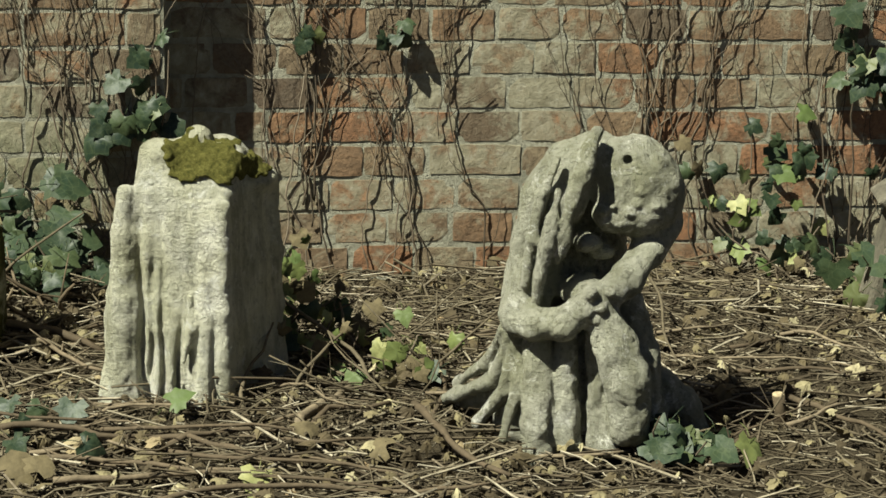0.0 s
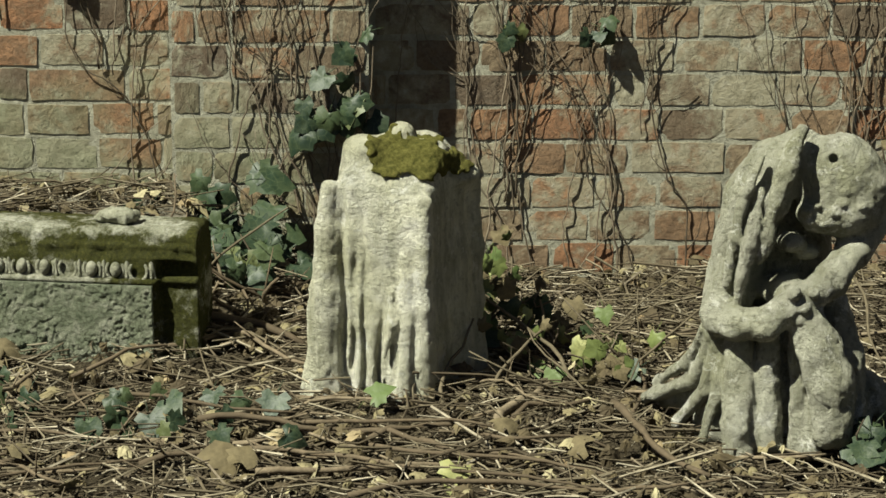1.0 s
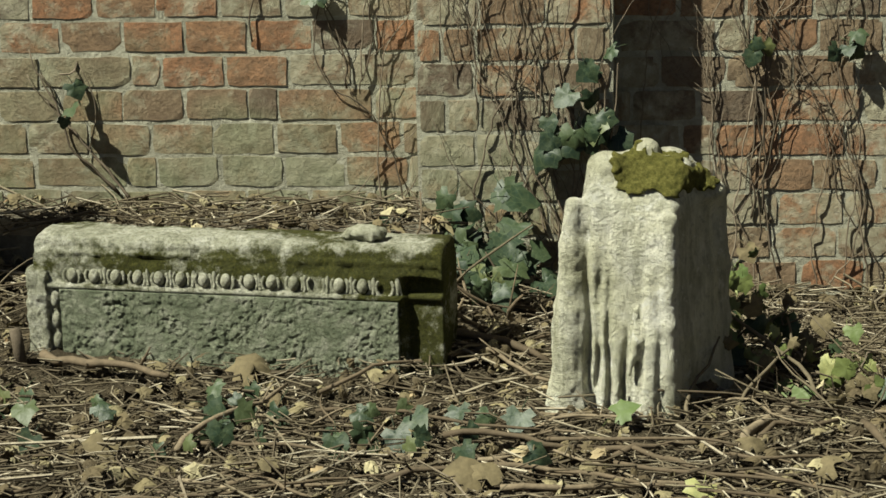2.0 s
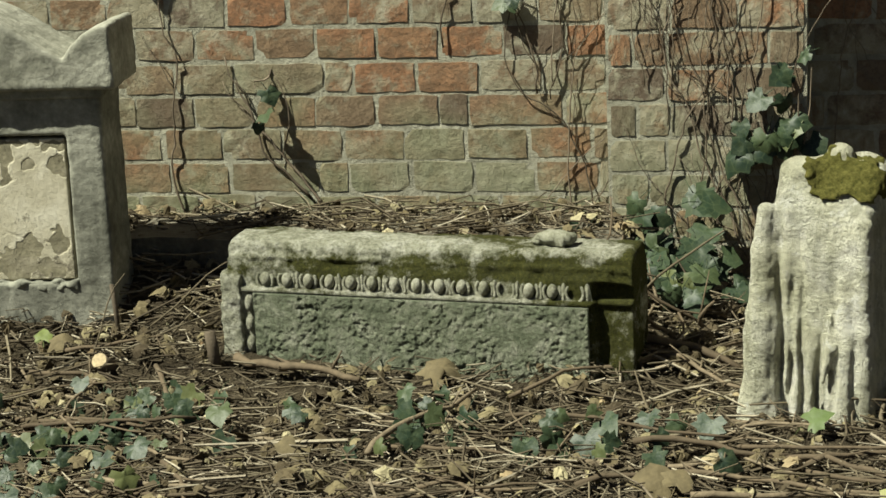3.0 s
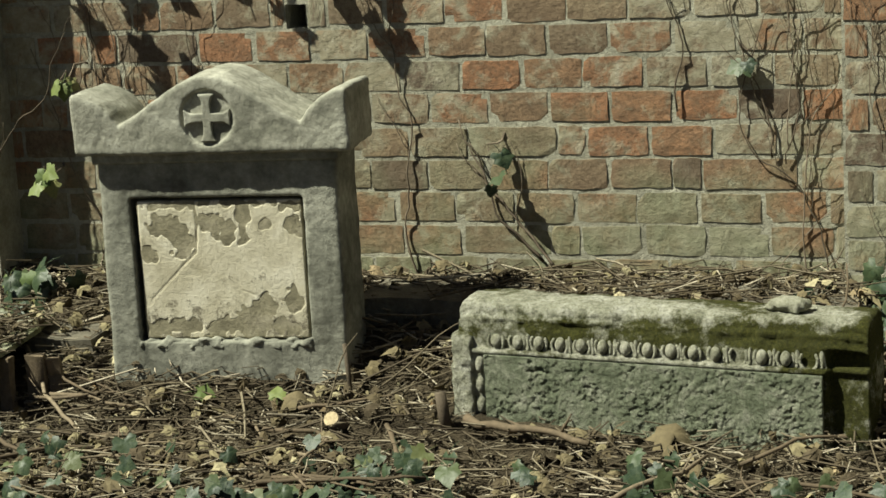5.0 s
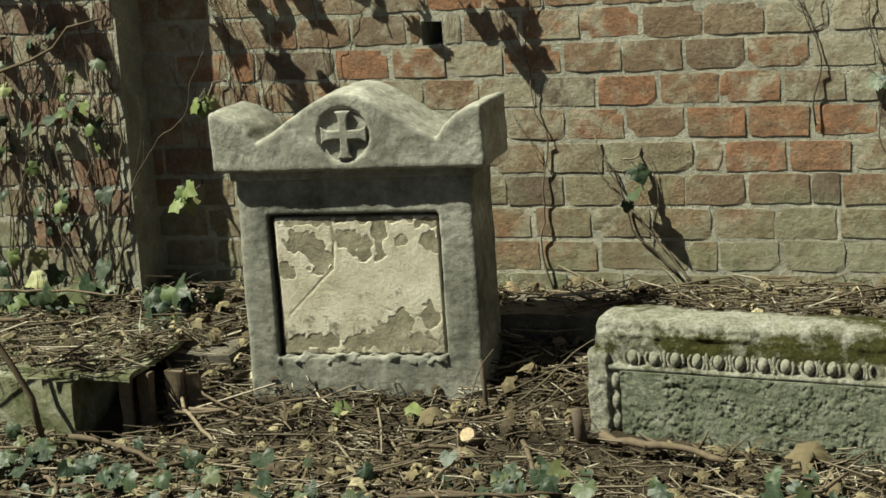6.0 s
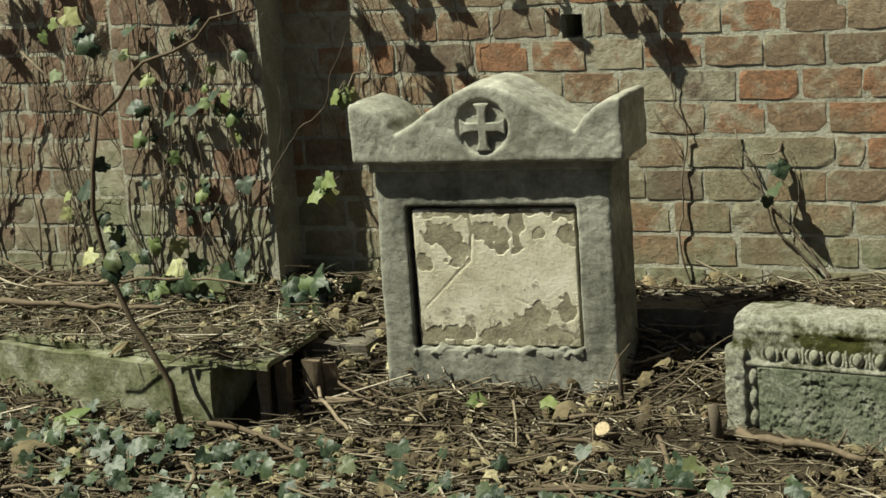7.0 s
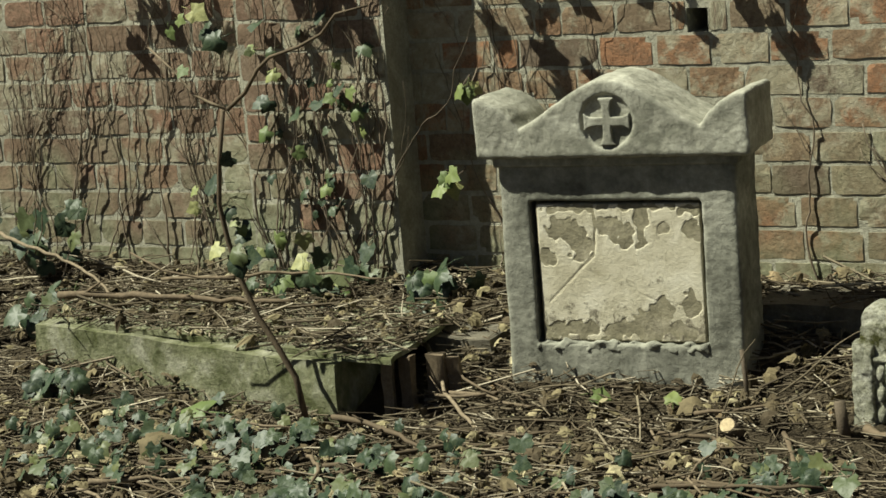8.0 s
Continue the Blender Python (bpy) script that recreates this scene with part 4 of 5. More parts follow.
# ================= leaves, stems and litter =================
def leaf_shape(seed, size, curl):
    """A lobed ivy leaf: vertices and faces, stalk at the origin, tip along y, face up."""
    r = random.Random(seed)
    lobes = [(-0.05, 0.10), (-0.32, -0.09), (-0.50, 0.10), (-0.45, 0.27), (-0.60, 0.47), (-0.38, 0.58), (-0.27, 0.76), (0.0, 1.03)]
    side = [(x * r.uniform(0.85, 1.12), y * r.uniform(0.93, 1.07)) for x, y in lobes]
    other = [(-x * r.uniform(0.85, 1.12), y * r.uniform(0.93, 1.07)) for x, y in reversed(lobes[:-1])]
    edge = side + other
    mids = [(x * 0.5, 0.28 + (y - 0.28) * 0.5) for x, y in edge]
    pts = [(0.0, 0.28)] + mids + edge
    verts = []
    for x, y in pts:
        z = -curl * (x * x * 1.1 + max(0, y - 0.3) ** 2 * 0.9) + 0.16 * abs(x) + r.uniform(-0.03, 0.03) * (1 + curl)
        verts.append(Vector((x * size, y * size, z * size)))
    n = len(edge)
    faces = []
    for k in range(n):
        j = (k + 1) % n
        faces.append((0, 1 + j, 1 + k))
        faces.append((1 + k, 1 + j, 1 + n + j, 1 + n + k))
    return verts, faces


def leaf_meshes(material, count, size, curls, seed):
    out = []
    for k in range(count):
        v, f = leaf_shape(seed + k, size, curls[k % len(curls)])
        base = len(v)
        tube(v, f, [Vector((0, 0.02 * size, 0)), Vector((0, -0.3 * size, -0.08 * size)), Vector((0.04 * size, -0.6 * size, -0.3 * size))], [0.018 * size, 0.016 * size, 0.014 * size], 3)
        out.append(mesh_of("leaf", v, f, material, True))
    return out


GREEN = leaf_meshes(IVY, 7, 0.058, (0.15, 0.5, 0.9), 40)
PALE = leaf_meshes(IVY_PALE, 5, 0.055, (0.4, 1.0), 60)
FADED = leaf_meshes(DEAD_LEAF, 4, 0.055, (0.6, 1.4), 80)


def facing(direction, spin, at, scale):
    """A leaf's pose: its face towards direction, turned by spin degrees."""
    return Matrix.Translation(at) @ Vector(direction).to_track_quat("Z", "Y").to_matrix().to_4x4() @ pose(0, 0, 0, 0, 0, spin) @ Matrix.Scale(scale, 4)


def ivy(name, label, spots, n, kinds, seed, sizes=(0.8, 1.3), up=0.45, stems=3, hung=False):
    """An ivy plant: leaves round some spots (x, y, z, spread x, y, z), each leaf a part, with a few stems."""
    r = random.Random(seed)
    x, y, z = spots[0][:3]
    foot = Vector((x, y, ground_z(x, y)))
    g = thing(name, Matrix.Translation(foot), label, "ivy", "ivy plants")
    for s in range(stems):
        sx, sy, sz, wx, wy, wz = spots[s % len(spots)]
        end = Vector((sx + r.uniform(-wx, wx), sy + r.uniform(-wy, wy), sz + r.uniform(0, wz))) - foot
        if hung:
            start = Vector((sx + r.uniform(-wx, wx), WALL_Y, sz + r.uniform(0.0, 0.3))) - foot
        else:
            start = Vector((sx + r.uniform(-wx, wx) * 0.6, sy, ground_z(sx, sy) - 0.01)) - foot
        pts = [start.lerp(end, k / 6) + Vector((r.uniform(-1, 1), r.uniform(-0.3, 0.3), r.uniform(-1, 1))) * 0.012 for k in range(7)]
        verts, faces = [], []
        tube(verts, faces, pts, [0.0028 - 0.0002 * k for k in range(7)], 4)
        st = new("stem", mesh_of("stem", verts, faces, VINE))
        st.parent = g
    for k in range(n):
        sx, sy, sz, wx, wy, wz = spots[k % len(spots)]
        at = Vector((sx + r.gauss(0, 0.5) * wx, sy + r.uniform(-1, 1) * wy, sz + r.gauss(0, 0.5) * wz))
        at.z = max(at.z, ground_z(at.x, at.y) + r.uniform(0.03, 0.065))
        at.y = min(at.y, WALL_Y - 0.015 - (PIL if -2.99 < at.x < -2.52 or -0.52 < at.x < -0.08 else 0.0))
        d = Vector((r.uniform(-0.7, 0.6), -1 + r.uniform(-0.3, 0.5), up + r.uniform(-0.5, 0.6)))
        ob = new("leaf", r.choice(kinds))
        ob.parent = g
        ob.matrix_basis = facing(d, 180 + r.uniform(-75, 75), at - foot, r.uniform(*sizes))
    return g


def vine(x, z0, z1, face_y, seed, thick=0.003, lean=0.0, shoots=3):
    """A bare climbing stem on a wall, from z0 to z1, with side shoots."""
    r = random.Random(seed)
    foot = Vector((x, face_y - 0.006, z0))
    verts, faces = [], []

    def run(p, ang, length, rad, depth):
        pts, radii = [p.copy()], [rad]
        n = max(3, int(length / 0.022))
        drift = r.uniform(-6, 6)
        for i in range(n):
            ang += r.gauss(0, 10) + drift * 0.2 - 0.20 * (ang - 90 + lean * 30)
            q = pts[-1] + Vector((math.cos(radians(ang)), 0, math.sin(radians(ang)))) * 0.022
            q.y = r.uniform(-0.007, 0.001)
            pts.append(q)
            radii.append(max(0.0007, rad * (1 - 0.6 * (i + 1) / n) * r.uniform(0.85, 1.15)))
            if depth < 2 and r.random() < shoots * 0.022:
                run(q, ang + r.choice((-1, 1)) * r.uniform(25, 60), r.uniform(0.06, 0.28), radii[-1] * 0.65, depth + 1)
        tube(verts, faces, pts, radii, 5)

    run(Vector((0, 0, 0)), 90 + r.uniform(-14, 14) - lean * 30, z1 - z0, thick, 0)
    ob = new("ivy_vine", mesh_of("ivy_vine", verts, faces, VINE, True))
    ob.matrix_world = Matrix.Translation(foot)
    tagged(ob, "bare brown ivy stem clinging to the bricks", "vine", "bare vines")


def branch(a, b, za, zb, rad, seed, bend=0.02, label="", cut=True, material=None):
    """A fallen stick from a to b (plan), lifted to za and zb over the ground."""
    r = random.Random(seed)
    p = Vector((a[0], a[1], ground_z(*a) + za))
    q = Vector((b[0], b[1], ground_z(*b) + zb))
    n = max(5, int((q - p).length / 0.035))
    side = Vector((-(q - p).y, (q - p).x, 0)).normalized()
    k1, k2 = r.uniform(-1, 1) * bend, r.uniform(-1, 1) * bend
    pts = []
    for i in range(n + 1):
        t = i / n
        pts.append(p.lerp(q, t) - p + side * (k1 * math.sin(math.pi * t) + k2 * math.sin(2 * math.pi * t)) + Vector((r.gauss(0, 1), r.gauss(0, 1), r.gauss(0, 1))) * min(0.003, rad * 0.35) + Vector((0, 0, abs(k2) * 0.6 * math.sin(math.pi * t))))
    radii = [rad * (1 - 0.45 * i / n) * r.uniform(0.88, 1.12) for i in range(n + 1)]
    verts, faces = [], []
    tube(verts, faces, pts, radii, 7)
    for _ in range(r.randint(0, 3)):
        i = r.randint(1, n - 1)
        d = Vector((r.uniform(-1, 1), r.uniform(-1, 1), r.uniform(-0.2, 0.7))).normalized() * r.uniform(0.03, 0.10)
        tube(verts, faces, [pts[i], pts[i] + d * 0.5, pts[i] + d], [radii[i] * 0.5, radii[i] * 0.4, radii[i] * 0.2], 5)
    ob = new("branch", mesh_of("branch", verts, faces, material or BRANCH, True))
    ob.matrix_world = Matrix.Translation(p)
    tagged(ob, label or "dry brown branch lying on leaf litter", "branch", "fallen branches")


STANDING = ((-0.03, 3.66, 0.17), (0.62, 3.33, 0.15), (-1.77, 3.97, 0.28))


def litter():
    """Twigs, chips and dead leaves that cover the ground."""
    r = random.Random(21)
    tv, tf, cv, cf, lv, lf = [], [], [], [], [], []

    def spot():
        while True:
            x, y = r.uniform(-4.0, 1.9), 4.37 - 1.62 * r.random() ** 1.1
            if (abs(x + 0.03) < 0.14 and 3.52 < y < 3.82) or (abs(x - 0.63) < 0.13 and 3.24 < y < 3.42) or (abs(x + 1.77) < 0.26 and 3.90 < y < 4.05):
                continue
            if -1.2 < x < -0.42 and 3.72 < y < 3.92 and 3.70 < y + 0.133 * (x + 1.22) < 3.93:
                continue
            if x > 0.75 and y < 3.9 and r.random() < 0.32:
                continue
            return x, y

    def top(x, y):
        """Ground, or the slab that lies on it."""
        u = (x + 2.335) / -1.015
        if -0.1 < u < 1.0 and 3.64 + 0.21 * u < y < 4.06 + 0.21 * u:
            return 0.158
        if -1.4 < x < -0.45 and y > 4.13:
            return 0.19
        return ground_z(x, y)

    for k in range(17000):
        x, y = spot()
        z = top(x, y) + 0.004 + 0.034 * r.random() ** 1.4
        length = min(0.30, r.lognormvariate(-2.7, 0.55))
        ang, tilt = r.gauss(0, 0.8) + (math.pi if r.random() < 0.5 else 0) if r.random() < 0.6 else r.uniform(0, 6.28), r.gauss(0, 0.16)
        d = Vector((math.cos(ang) * math.cos(tilt), math.sin(ang) * math.cos(tilt), math.sin(tilt)))
        side = Vector((-d.y, d.x, r.uniform(-0.5, 0.5))) * length * r.gauss(0, 0.09)
        c = Vector((x, y, z))
        rad = r.uniform(0.0008, 0.0019) + 0.010 * length * r.random()
        tube(tv, tf, [c - d * length / 2, c + side + d * length * r.uniform(-0.1, 0.1), c + d * length / 2], [rad, rad * 0.9, rad * 0.6], 4)
    for k in range(20000):
        x, y = spot()
        z = top(x, y) + 0.003 + 0.016 * r.random()
        length = r.uniform(0.008, 0.035)
        d = Vector((r.gauss(0, 1), r.gauss(0, 1), r.gauss(0, 0.35))).normalized() * length / 2
        c = Vector((x, y, z))
        rad = r.uniform(0.0006, 0.0022)
        tube(cv, cf, [c - d, c + d], [rad, rad * 0.8], 3)
    shapes = [leaf_shape(200 + k, 1.0, (0.6, 1.4, 2.2, 3.0)[k % 4]) for k in range(12)]
    for k in range(5200):
        x, y = spot() if k < 4000 else (r.uniform(-3.3, -1.3), r.uniform(2.85, 3.6))
        z = top(x, y) + 0.008 + 0.03 * r.random()
        m = facing((r.gauss(0, 0.55), r.gauss(-0.2, 0.55), 1.0), r.uniform(0, 360), Vector((x, y, z)), r.uniform(0.010, 0.038))
        v, f = r.choice(shapes)
        base = len(lv)
        lv.extend(m @ q for q in v)
        lf.extend(tuple(base + i for i in q) for q in f)
    for name, v, f, mat, label in (("twig_litter", tv, tf, TWIG, "dense mat of thin dry brown twigs"), ("wood_chips", cv, cf, TWIG, "small chips and broken stalks on soil"), ("leaf_litter", lv, lf, DEAD_LEAF, "dry yellow and brown fallen ivy leaves")):
        tagged(new(name, mesh_of(name, v, f, mat)), label, "litter", kind="stuff")


def stump():
    g = thing("cut_stump", pose(1.017, 3.37, ground_z(1.017, 3.37), 6, -4, 0), "small sawn sapling stump with pale cut top", "stump")
    v, f = [], []
    tube(v, f, [Vector((0, 0, -0.03)), Vector((0.002, 0, 0.03)), Vector((-0.003, 0, 0.062))], [0.014, 0.011, 0.0115], 10)
    p = new("stem", mesh_of("stem", v, f, BRANCH, True))
    p.parent = g
    v, f = [], []
    tube(v, f, [Vector((-0.003, 0, 0.0615)), Vector((-0.003, 0, 0.0635))], [0.0108, 0.0105], 12)
    p = new("cut_face", mesh_of("cut_face", v, f, CUT_WOOD))
    p.parent = g
    for i, (x, y, z, h, rx) in enumerate(((-1.46, 3.72, 0.0, 0.05, 55), (-1.235, 3.72, 0.0, 0.075, 4), (-1.475, 3.83, 0.0, 0.12, -4))):
        g = thing("cut_stump", pose(x, y, ground_z(x, y), rx, -5, 0), "short sawn stub beside the gravestone", "stump")
        rad = (0.018, 0.012, 0.005)[i]
        v, f = [], []
        tube(v, f, [Vector((0, 0, -0.02)), Vector((0.002, 0, h * 0.5)), Vector((0, 0.002, h))], [rad * 1.1, rad, rad * 0.95], 9)
        p = new("stem", mesh_of("stem", v, f, VINE, True))
        p.parent = g
        if i:
            continue
        v, f = [], []
        tube(v, f, [Vector((0, 0.002, h - 0.0005)), Vector((0, 0.002, h + 0.0015))], [rad * 0.9, rad * 0.88], 12)
        p = new("cut_face", mesh_of("cut_face", v, f, CUT_WOOD))
        p.parent = g


def sapling():
    """A thin dark shoot growing past the slab, forking above, with leaves."""
    Y = 3.56
    way = [(-2.383, 0.02), (-2.40, 0.13), (-2.445, 0.21), (-2.478, 0.26), (-2.515, 0.35), (-2.535, 0.43), (-2.547, 0.51), (-2.535, 0.60), (-2.51, 0.715)]
    g = thing("sapling", pose(way[0][0], Y, 0.0), "thin dark leaning sapling with forked bare twigs", "sapling")
    o = Vector((way[0][0], Y, 0))
    for name, pts, r0, r1 in (
        ("trunk", way, 0.0075, 0.005),
        ("twig", [(-2.51, 0.715), (-2.46, 0.75), (-2.42, 0.80), (-2.385, 0.825), (-2.31, 0.845), (-2.25, 0.87), (-2.21, 0.91), (-2.13, 0.925)], 0.005, 0.0025),
        ("twig", [(-2.51, 0.715), (-2.55, 0.73), (-2.59, 0.75), (-2.63, 0.80), (-2.69, 0.855)], 0.004, 0.002),
        ("twig", [(-2.535, 0.345), (-2.62, 0.345), (-2.72, 0.36), (-2.80, 0.40)], 0.0035, 0.002)):
        v, f = [], []
        n = len(pts)
        tube(v, f, [Vector((x, Y - 0.02 * i / n, z)) - o for i, (x, z) in enumerate(pts)], [r0 + (r1 - r0) * i / (n - 1) for i in range(n)], 7)
        p = new(name, mesh_of(name, v, f, BRANCH, True))
        p.parent = g
    r = random.Random(5)
    for k in range(26):
        x, z = r.choice([(-2.54, 0.47), (-2.55, 0.56), (-2.5, 0.42), (-2.52, 0.38), (-2.60, 0.9), (-2.57, 0.86), (-2.45, 0.45)])
        at = Vector((x + r.gauss(0, 0.035), Y + r.uniform(-0.03, 0.05), z + r.gauss(0, 0.03))) - o
        ob = new("leaf", r.choice(GREEN + PALE))
        ob.parent = g
        ob.matrix_basis = facing((r.uniform(-0.6, 0.6), -1, r.uniform(-0.2, 0.9)), r.uniform(90, 270), at, r.uniform(0.45, 0.95))


CARPET = [(rng.uniform(-3.1, -1.25), rng.uniform(2.95, 3.52), 0.0, rng.uniform(0.1, 0.3), rng.uniform(0.06, 0.16), 0.01) for _ in range(30)]


def plants():
    # on the wall and round the stones
    ivy("ivy", "dark green ivy climbing beside the headless statue", [(-0.40, 4.18, 0.19, 0.14, 0.07, 0.10), (-0.44, 4.1, 0.12, 0.12, 0.1, 0.05), (-0.30, 4.1, 0.10, 0.10, 0.1, 0.05)], 58, GREEN, 1, up=0.6, stems=7)
    ivy("ivy", "large ivy leaves hanging over the brick pier edge", [(-0.19, 4.26, 0.385, 0.09, 0.02, 0.055), (-0.12, 4.26, 0.46, 0.05, 0.02, 0.12)], 16, GREEN, 2, (0.7, 1.25), stems=4)
    ivy("ivy", "green ivy spreading up the brick wall", [(1.16, 4.33, 0.21, 0.16, 0.04, 0.14), (1.29, 4.24, 0.10, 0.18, 0.08, 0.06), (1.30, 4.33, 0.27, 0.16, 0.04, 0.14)], 46, GREEN + PALE[:3] + FADED[:2], 3, (0.45, 0.95), stems=8)
    ivy("ivy", "green ivy beside a broken stone fragment", [(1.45, 3.93, 0.10, 0.10, 0.04, 0.07), (1.43, 4.1, 0.08, 0.12, 0.1, 0.06), (1.48, 4.36, 0.50, 0.10, 0.02, 0.10)], 40, GREEN, 4, stems=5)
    ivy("ivy", "fresh green ivy sprouting at the statue foot", [(0.84, 3.16, 0.03, 0.09, 0.05, 0.03), (0.76, 3.16, 0.06, 0.03, 0.03, 0.04)], 17, GREEN + PALE[:1], 5, (0.6, 1.1), 0.9, 3)
    ivy("ivy", "pale drooping ivy leaves among cut stems", [(0.24, 3.75, 0.10, 0.12, 0.15, 0.06), (0.36, 3.6, 0.07, 0.10, 0.12, 0.05), (0.16, 3.9, 0.12, 0.06, 0.1, 0.08)], 70, PALE + GREEN[:3] + FADED, 6, (0.4, 0.8), 0.3, 12)
    ivy("ivy", "dark ivy leaves creeping over leaf litter", CARPET, 300, GREEN, 7, (0.40, 0.90), 0.8, 6)
    ivy("ivy", "scattered dark ivy leaves on the ground", [(-1.25, 3.45, 0.0, 0.25, 0.15, 0.01), (-0.8, 3.35, 0.0, 0.3, 0.2, 0.01), (-0.35, 3.3, 0.0, 0.25, 0.15, 0.01)], 52, GREEN, 8, (0.45, 0.9), 0.7, 3)
    ivy("ivy", "ivy growing at the foot of the pier", [(-2.62, 4.14, 0.25, 0.14, 0.05, 0.09), (-2.40, 4.2, 0.20, 0.08, 0.05, 0.05), (-2.78, 4.1, 0.2, 0.12, 0.05, 0.06), (-2.36, 4.05, 0.15, 0.07, 0.05, 0.05)], 54, GREEN + PALE[:2], 9, (0.6, 1.2), stems=8)
    ivy("ivy", "ivy tangle against the shaded wall", [(-3.62, 4.2, 0.30, 0.13, 0.1, 0.14), (-3.5, 4.0, 0.14, 0.15, 0.1, 0.06), (-3.12, 3.62, 0.05, 0.10, 0.04, 0.04)], 52, GREEN, 10, (0.7, 1.3), stems=8)
    ivy("ivy", "small ivy leaves scattered over the pier", [(-2.75, 4.26, 0.42, 0.16, 0.02, 0.16), (-2.66, 4.26, 0.62, 0.12, 0.02, 0.2), (-2.85, 4.26, 0.75, 0.12, 0.02, 0.15)], 40, GREEN + PALE[:2], 15, (0.35, 0.8), stems=6)
    ivy("ivy", "few dark ivy leaves high on the wall", [(0.42, 4.38, 0.56, 0.03, 0.01, 0.04), (0.22, 4.38, 0.56, 0.02, 0.01, 0.02), (-0.73, 4.38, 0.675, 0.025, 0.01, 0.03), (-1.30, 4.38, 0.43, 0.02, 0.01, 0.05)], 14, GREEN, 11, (0.5, 0.9), stems=4, hung=True)
    ivy("ivy", "single ivy shoot in the pier shadow", [(-2.375, 4.27, 0.44, 0.035, 0.02, 0.02), (-2.32, 4.27, 0.665, 0.012, 0.01, 0.01)], 7, PALE, 12, (0.7, 1.0), stems=2, hung=True)
    ivy("ivy", "ivy hanging from above on the wall", [(-2.22, 4.30, 1.06, 0.12, 0.03, 0.07), (-1.98, 4.30, 1.08, 0.14, 0.03, 0.07), (-1.74, 4.31, 1.05, 0.12, 0.03, 0.05), (-2.4, 4.27, 1.1, 0.1, 0.03, 0.1)], 20, GREEN, 13, (0.7, 1.1), stems=6, hung=True)
    ivy("ivy", "leafy ivy over the dark wall end", [(-3.3, 4.32, 1.1, 0.3, 0.03, 0.12), (-2.85, 4.2, 1.08, 0.2, 0.03, 0.08)], 26, GREEN, 14, (0.8, 1.2), stems=6, hung=True)
    # bare stems on the bricks
    r = random.Random(31)
    runs = [(0.135 + 0.03 * r.random(), WALL_Y) for _ in range(4)] + [(r.uniform(0.17, 0.62), WALL_Y) for _ in range(13)] + [(r.gauss(0.98, 0.035), WALL_Y) for _ in range(9)] + [(r.uniform(1.0, 1.6), WALL_Y) for _ in range(18)]
    runs += [(r.uniform(-0.49, -0.12), WALL_Y - PIL) for _ in range(13)] + [(r.gauss(-0.63, 0.035), WALL_Y) for _ in range(8)] + [(-0.88, WALL_Y), (-1.50, WALL_Y)]
    runs += [(r.uniform(-2.95, -2.56), WALL_Y - PIL) for _ in range(17)] + [(r.uniform(-3.9, -2.99), WALL_Y) for _ in range(22)] + [(r.uniform(-2.33, -2.1), WALL_Y) for _ in range(7)]
    for k, (x, y) in enumerate(runs):
        low = ground_z(x, 4.39)
        z0 = low + (0.0 if r.random() < 0.6 else r.uniform(0.1, 0.4))
        vine(x, z0, r.uniform(0.75, 1.15), y, 500 + k, r.uniform(0.0012, 0.0027) * (1.2 if x < -2.5 else 1.0), r.uniform(-0.3, 0.3), 4.2)
    vine(-1.17, 0.20, 0.62, WALL_Y, 701, 0.004, -0.55, 4)
    vine(-1.20, 0.22, 0.55, WALL_Y, 702, 0.0035, -0.6, 3)


STICKS = [
    ((-0.57, 3.86), (-0.20, 3.73)), ((-1.19, 3.73), (-0.91, 3.60)), ((0.15, 3.28), (0.26, 3.51)), ((0.36, 3.40), (0.48, 3.06)), ((-0.40, 3.81), (-0.19, 3.59)),
    ((-0.18, 3.30), (0.14, 3.24)), ((-0.36, 3.30), (-0.07, 3.28)), ((-0.62, 3.57), (-0.45, 3.65)), ((-0.15, 3.27), (0.15, 3.18)), ((-1.56, 3.75), (-1.35, 3.81)),
    ((-1.35, 3.70), (-1.16, 3.28)), ((-0.61, 3.47), (-0.19, 3.31)), ((-0.81, 3.23), (-0.68, 3.56)), ((-2.16, 3.84), (-2.01, 3.73)), ((-2.31, 3.95), (-1.97, 3.60)),
    ((-2.13, 3.75), (-1.88, 3.73)), ((-2.63, 3.45), (-2.37, 3.50)), ((-2.58, 3.05), (-2.34, 3.19)), ((-2.33, 3.58), (-2.01, 3.42)), ((1.33, 4.27), (1.48, 4.21)),
]


FALLEN = [(-2.64, 3.56, 1.9), (-0.75, 3.63, 1.4), (-1.56, 3.76, 1.0), (-1.81, 3.79, 0.8), (-2.63, 3.28, 1.3), (0.30, 3.20, 1.0), (-0.07, 3.40, 0.9), (-0.94, 3.26, 1.1), (-0.28, 3.10, 1.2), (0.08, 3.11, 1.0), (-0.27, 3.07, 0.9), (0.14, 3.26, 0.9), (-1.62, 3.78, 0.7), (0.48, 3.12, 0.9), (0.95, 3.45, 0.8)]


def fallen_leaves():
    r = random.Random(9)
    for k, (x, y, size) in enumerate(FALLEN):
        ob = new("fallen_leaf", r.choice(PALE[2:] if k % 3 == 0 else FADED))
        ob.matrix_world = facing((r.uniform(-0.4, 0.4), -0.6, 0.8), r.uniform(0, 360), Vector((x, y, ground_z(x, y) + 0.035)), size)
        tagged(ob, "pale curled fallen leaf on the twigs", "leaf", "fallen leaves")


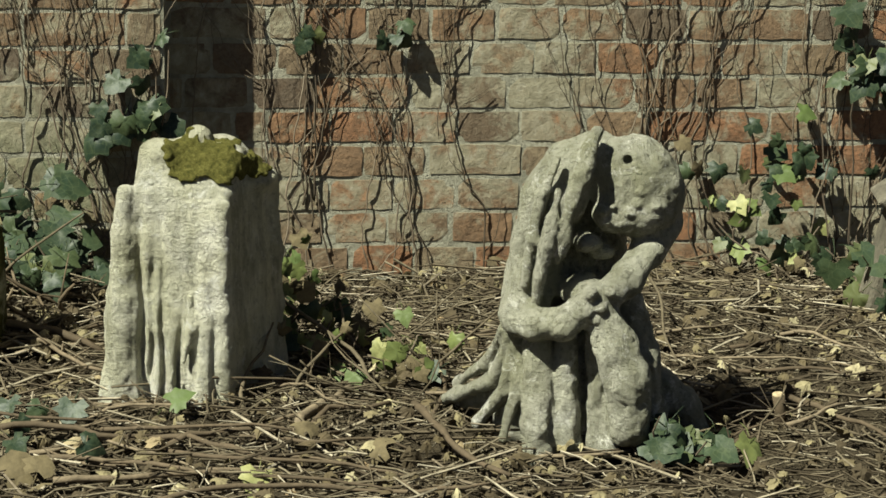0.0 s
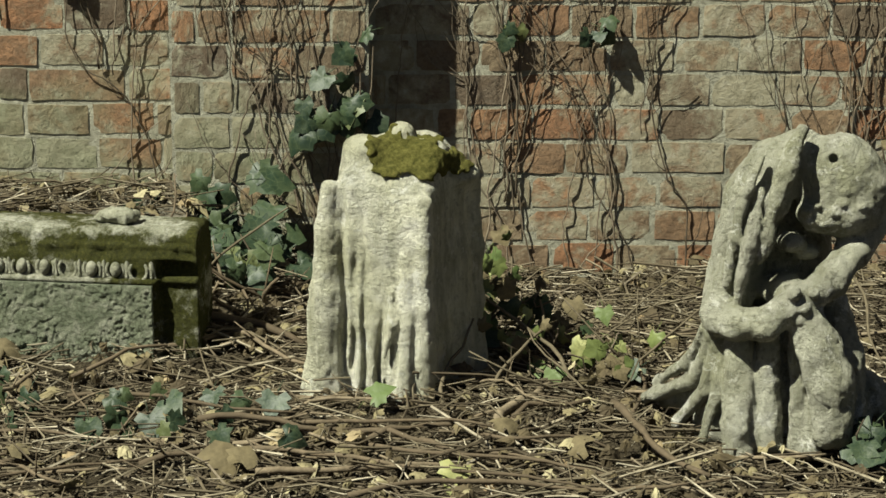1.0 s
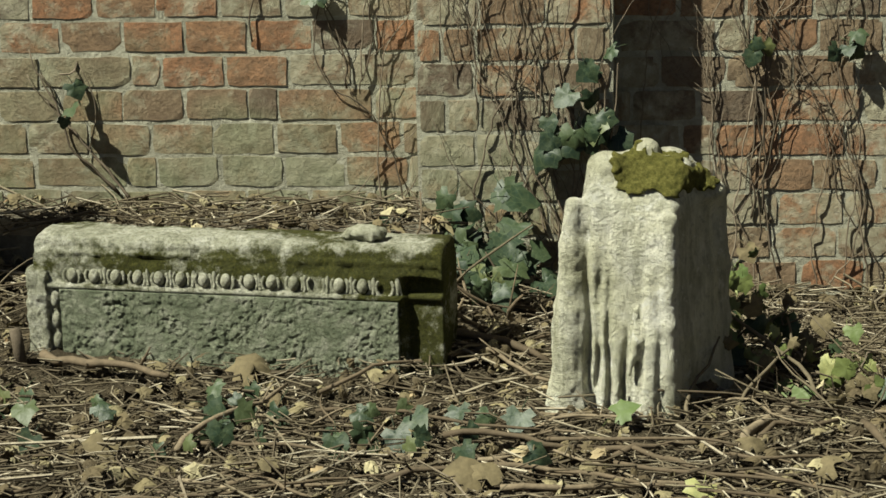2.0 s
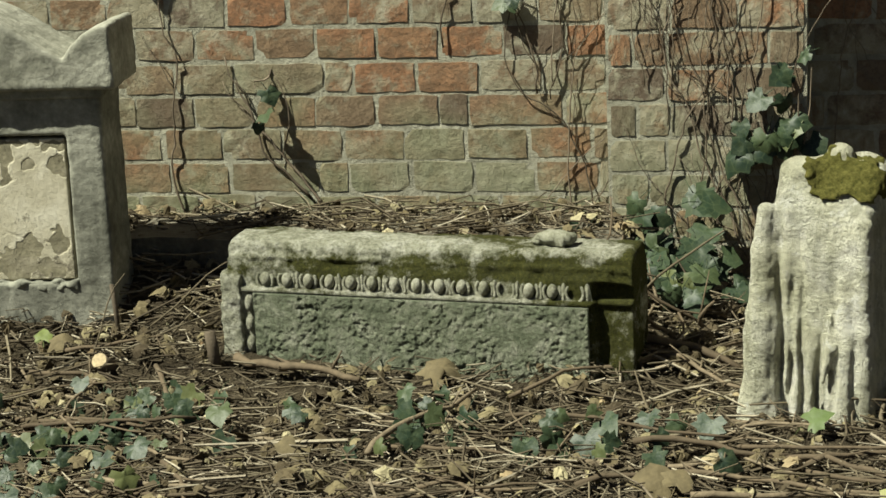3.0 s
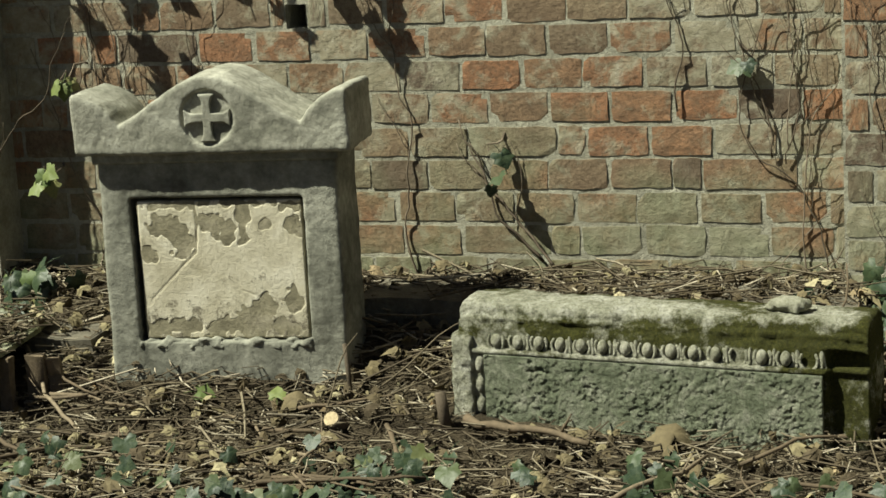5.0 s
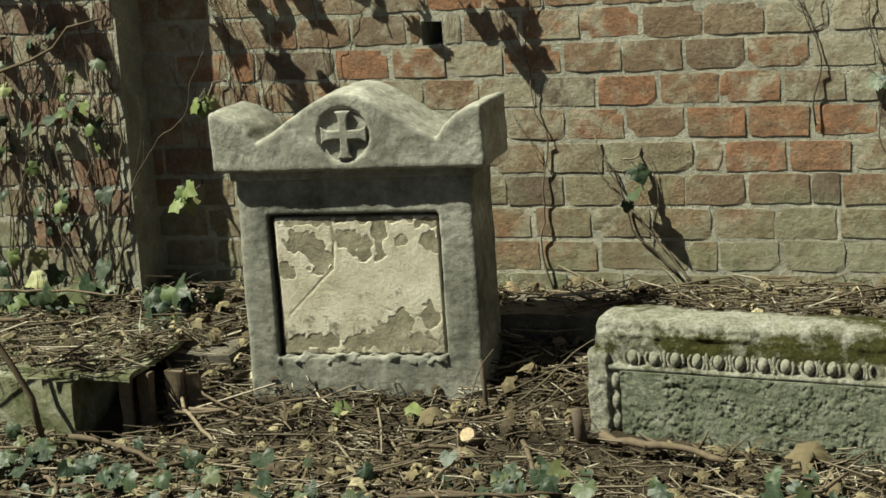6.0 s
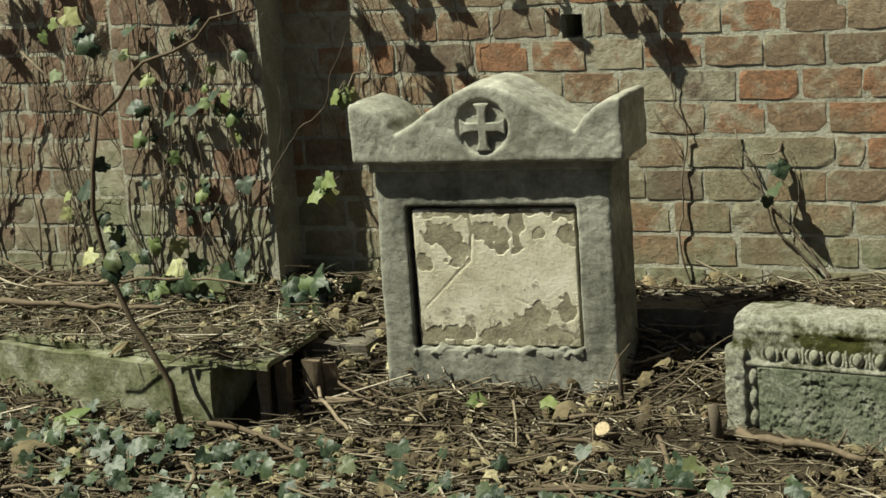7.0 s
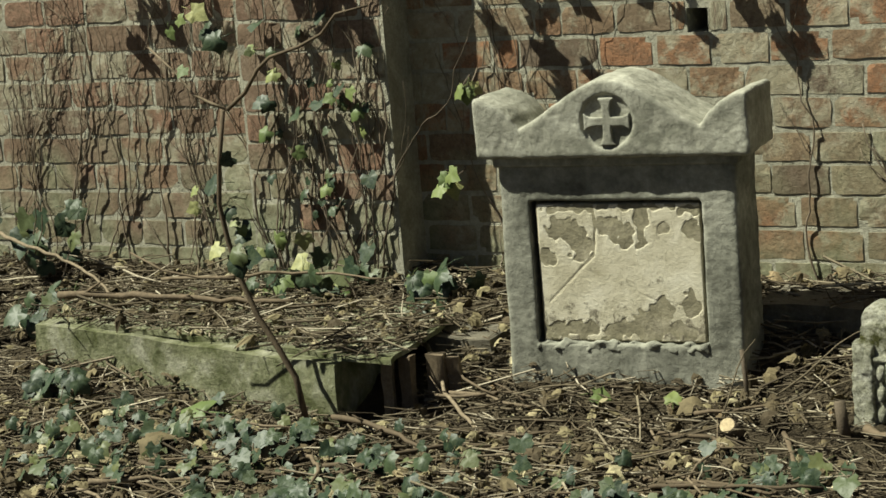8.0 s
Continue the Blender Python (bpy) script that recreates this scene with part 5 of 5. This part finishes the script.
def sticks():
    r = random.Random(77)
    for k, (a, b) in enumerate(STICKS):
        branch(a, b, r.uniform(0.015, 0.04), r.uniform(0.015, 0.05), (0.011, 0.010, 0.011, 0.008, 0.006)[k] if k < 5 else r.uniform(0.004, 0.007), 900 + k)
    for k, (a, b) in enumerate((((-3.32, 3.90), (-2.67, 3.98)), ((-3.07, 4.0), (-2.48, 4.08)), ((-3.9, 4.3), (-3.19, 3.96)))):
        branch(a, b, 0.13 if k < 2 else 0.16, 0.10, (0.010, 0.005, 0.006)[k], 950 + k, 0.03, "long dry branch lying across the grave slab")
    for k, (a, b, za, zb) in enumerate((((0.06, 3.42), (0.12, 3.6), 0.01, 0.12), ((0.14, 3.40), (0.25, 3.72), 0.0, 0.13), ((0.10, 3.44), (0.02, 3.36), 0.01, 0.07), ((0.30, 3.5), (0.10, 3.75), 0.02, 0.17), ((0.33, 3.45), (0.22, 3.60), 0.02, 0.11), ((0.90, 3.95), (0.89, 3.64), 0.1, 0.02), ((0.93, 3.2), (0.98, 3.22), 0.0, 0.12), ((-0.42, 4.0), (-0.24, 3.9), 0.02, 0.24))):
        branch(a, b, za, zb, r.uniform(0.0025, 0.0045), 970 + k, 0.02, "thin grey dead stem sticking up", True, TWIG)
    for k, (a, b, zb) in enumerate((((-2.02, 3.74), (-1.66, 3.76), 0.10), ((-1.50, 3.74), (-1.44, 3.80), 0.16), ((-1.40, 3.80), (-1.15, 3.86), 0.10), ((-1.42, 3.84), (-1.2, 3.92), 0.13), ((-1.36, 3.78), (-1.22, 3.9), 0.07))):
        branch(a, b, 0.02, zb, 0.0022, 1500 + k, 0.05, "thin bowed stem in front of the stones", True, TWIG)
    for k in range(26):
        x, y = r.uniform(0.10, 0.45), r.uniform(3.45, 3.95)
        a, l = r.uniform(0, 6.28), r.uniform(0.08, 0.24)
        branch((x, y), (x + l * math.cos(a), y + l * 0.6 * math.sin(a)), 0.0, r.uniform(0.04, 0.20), r.uniform(0.0015, 0.003), 1300 + k, 0.05, "thin arched dry stem among weeds", True, TWIG)
    for k in range(14):
        x, y = r.uniform(-0.62, -0.2), r.uniform(3.75, 4.15)
        a, l = r.uniform(0, 6.28), r.uniform(0.10, 0.28)
        branch((x, y), (x + l * math.cos(a), y + l * 0.5 * math.sin(a)), 0.01, r.uniform(0.02, 0.16), r.uniform(0.002, 0.006), 1400 + k, 0.04, "grey forked stem beside the ivy")
    for k in range(170):
        x, y, a, l = r.uniform(-3.2, 1.2), r.uniform(2.95, 3.9), r.gauss(0.0, 0.6), r.uniform(0.15, 0.45)
        p, q = (x - l * math.cos(a) / 2, y - l * math.sin(a) / 2), (x + l * math.cos(a) / 2, y + l * math.sin(a) / 2)
        if any(abs(c[0] - sx) < sr + 0.02 and abs(c[1] - sy) < sr * 0.7 for c in (p, q, (x, y)) for sx, sy, sr in STANDING) or (-1.4 < x < -0.3 and y > 3.55) or (x < -2.1 and y > 3.45):
            continue
        branch(p, q, r.uniform(0.008, 0.03), r.uniform(0.008, 0.04), r.uniform(0.0025, 0.006), 1000 + k, 0.025)


sticks()
fallen_leaves()
stump()
sapling()
plants()
litter()

brick_run("wall_1", -2.55, -0.50, WALL_Y, 2.4, "old red brick wall with pale worn mortar", 3, 0.3, 0.0395, (-1.19, -1.25, -1.19, -1.25, -1.406, -1.183, -1.228, -1.173, -1.234, -1.17), (-1.767, 0.792))
brick_run("wall_2", -0.10, 2.3, WALL_Y, 2.4, "old red brick wall covered with bare vines", 5, 0.3, 0.0305, (0.60, 0.54, 0.554, 0.627, 0.553, 0.52, 0.578, 0.633))
brick_run("wall_3", -4.9, -2.96, WALL_Y, 2.4, "shaded old brick wall behind ivy stems", 6, 0.3, 0.036, brick=DULL_BRICK)
brick_run("pier_1", -2.97, -2.535, WALL_Y - PIL, 2.45, "brick pier with clinging ivy stems", 7, PIL + 0.3, 0.036, brick=DULL_BRICK)
brick_run("pier_2", -0.507, -0.086, WALL_Y - PIL, 2.45, "brick pier with ivy at its foot", 8, PIL + 0.3, 0.034)
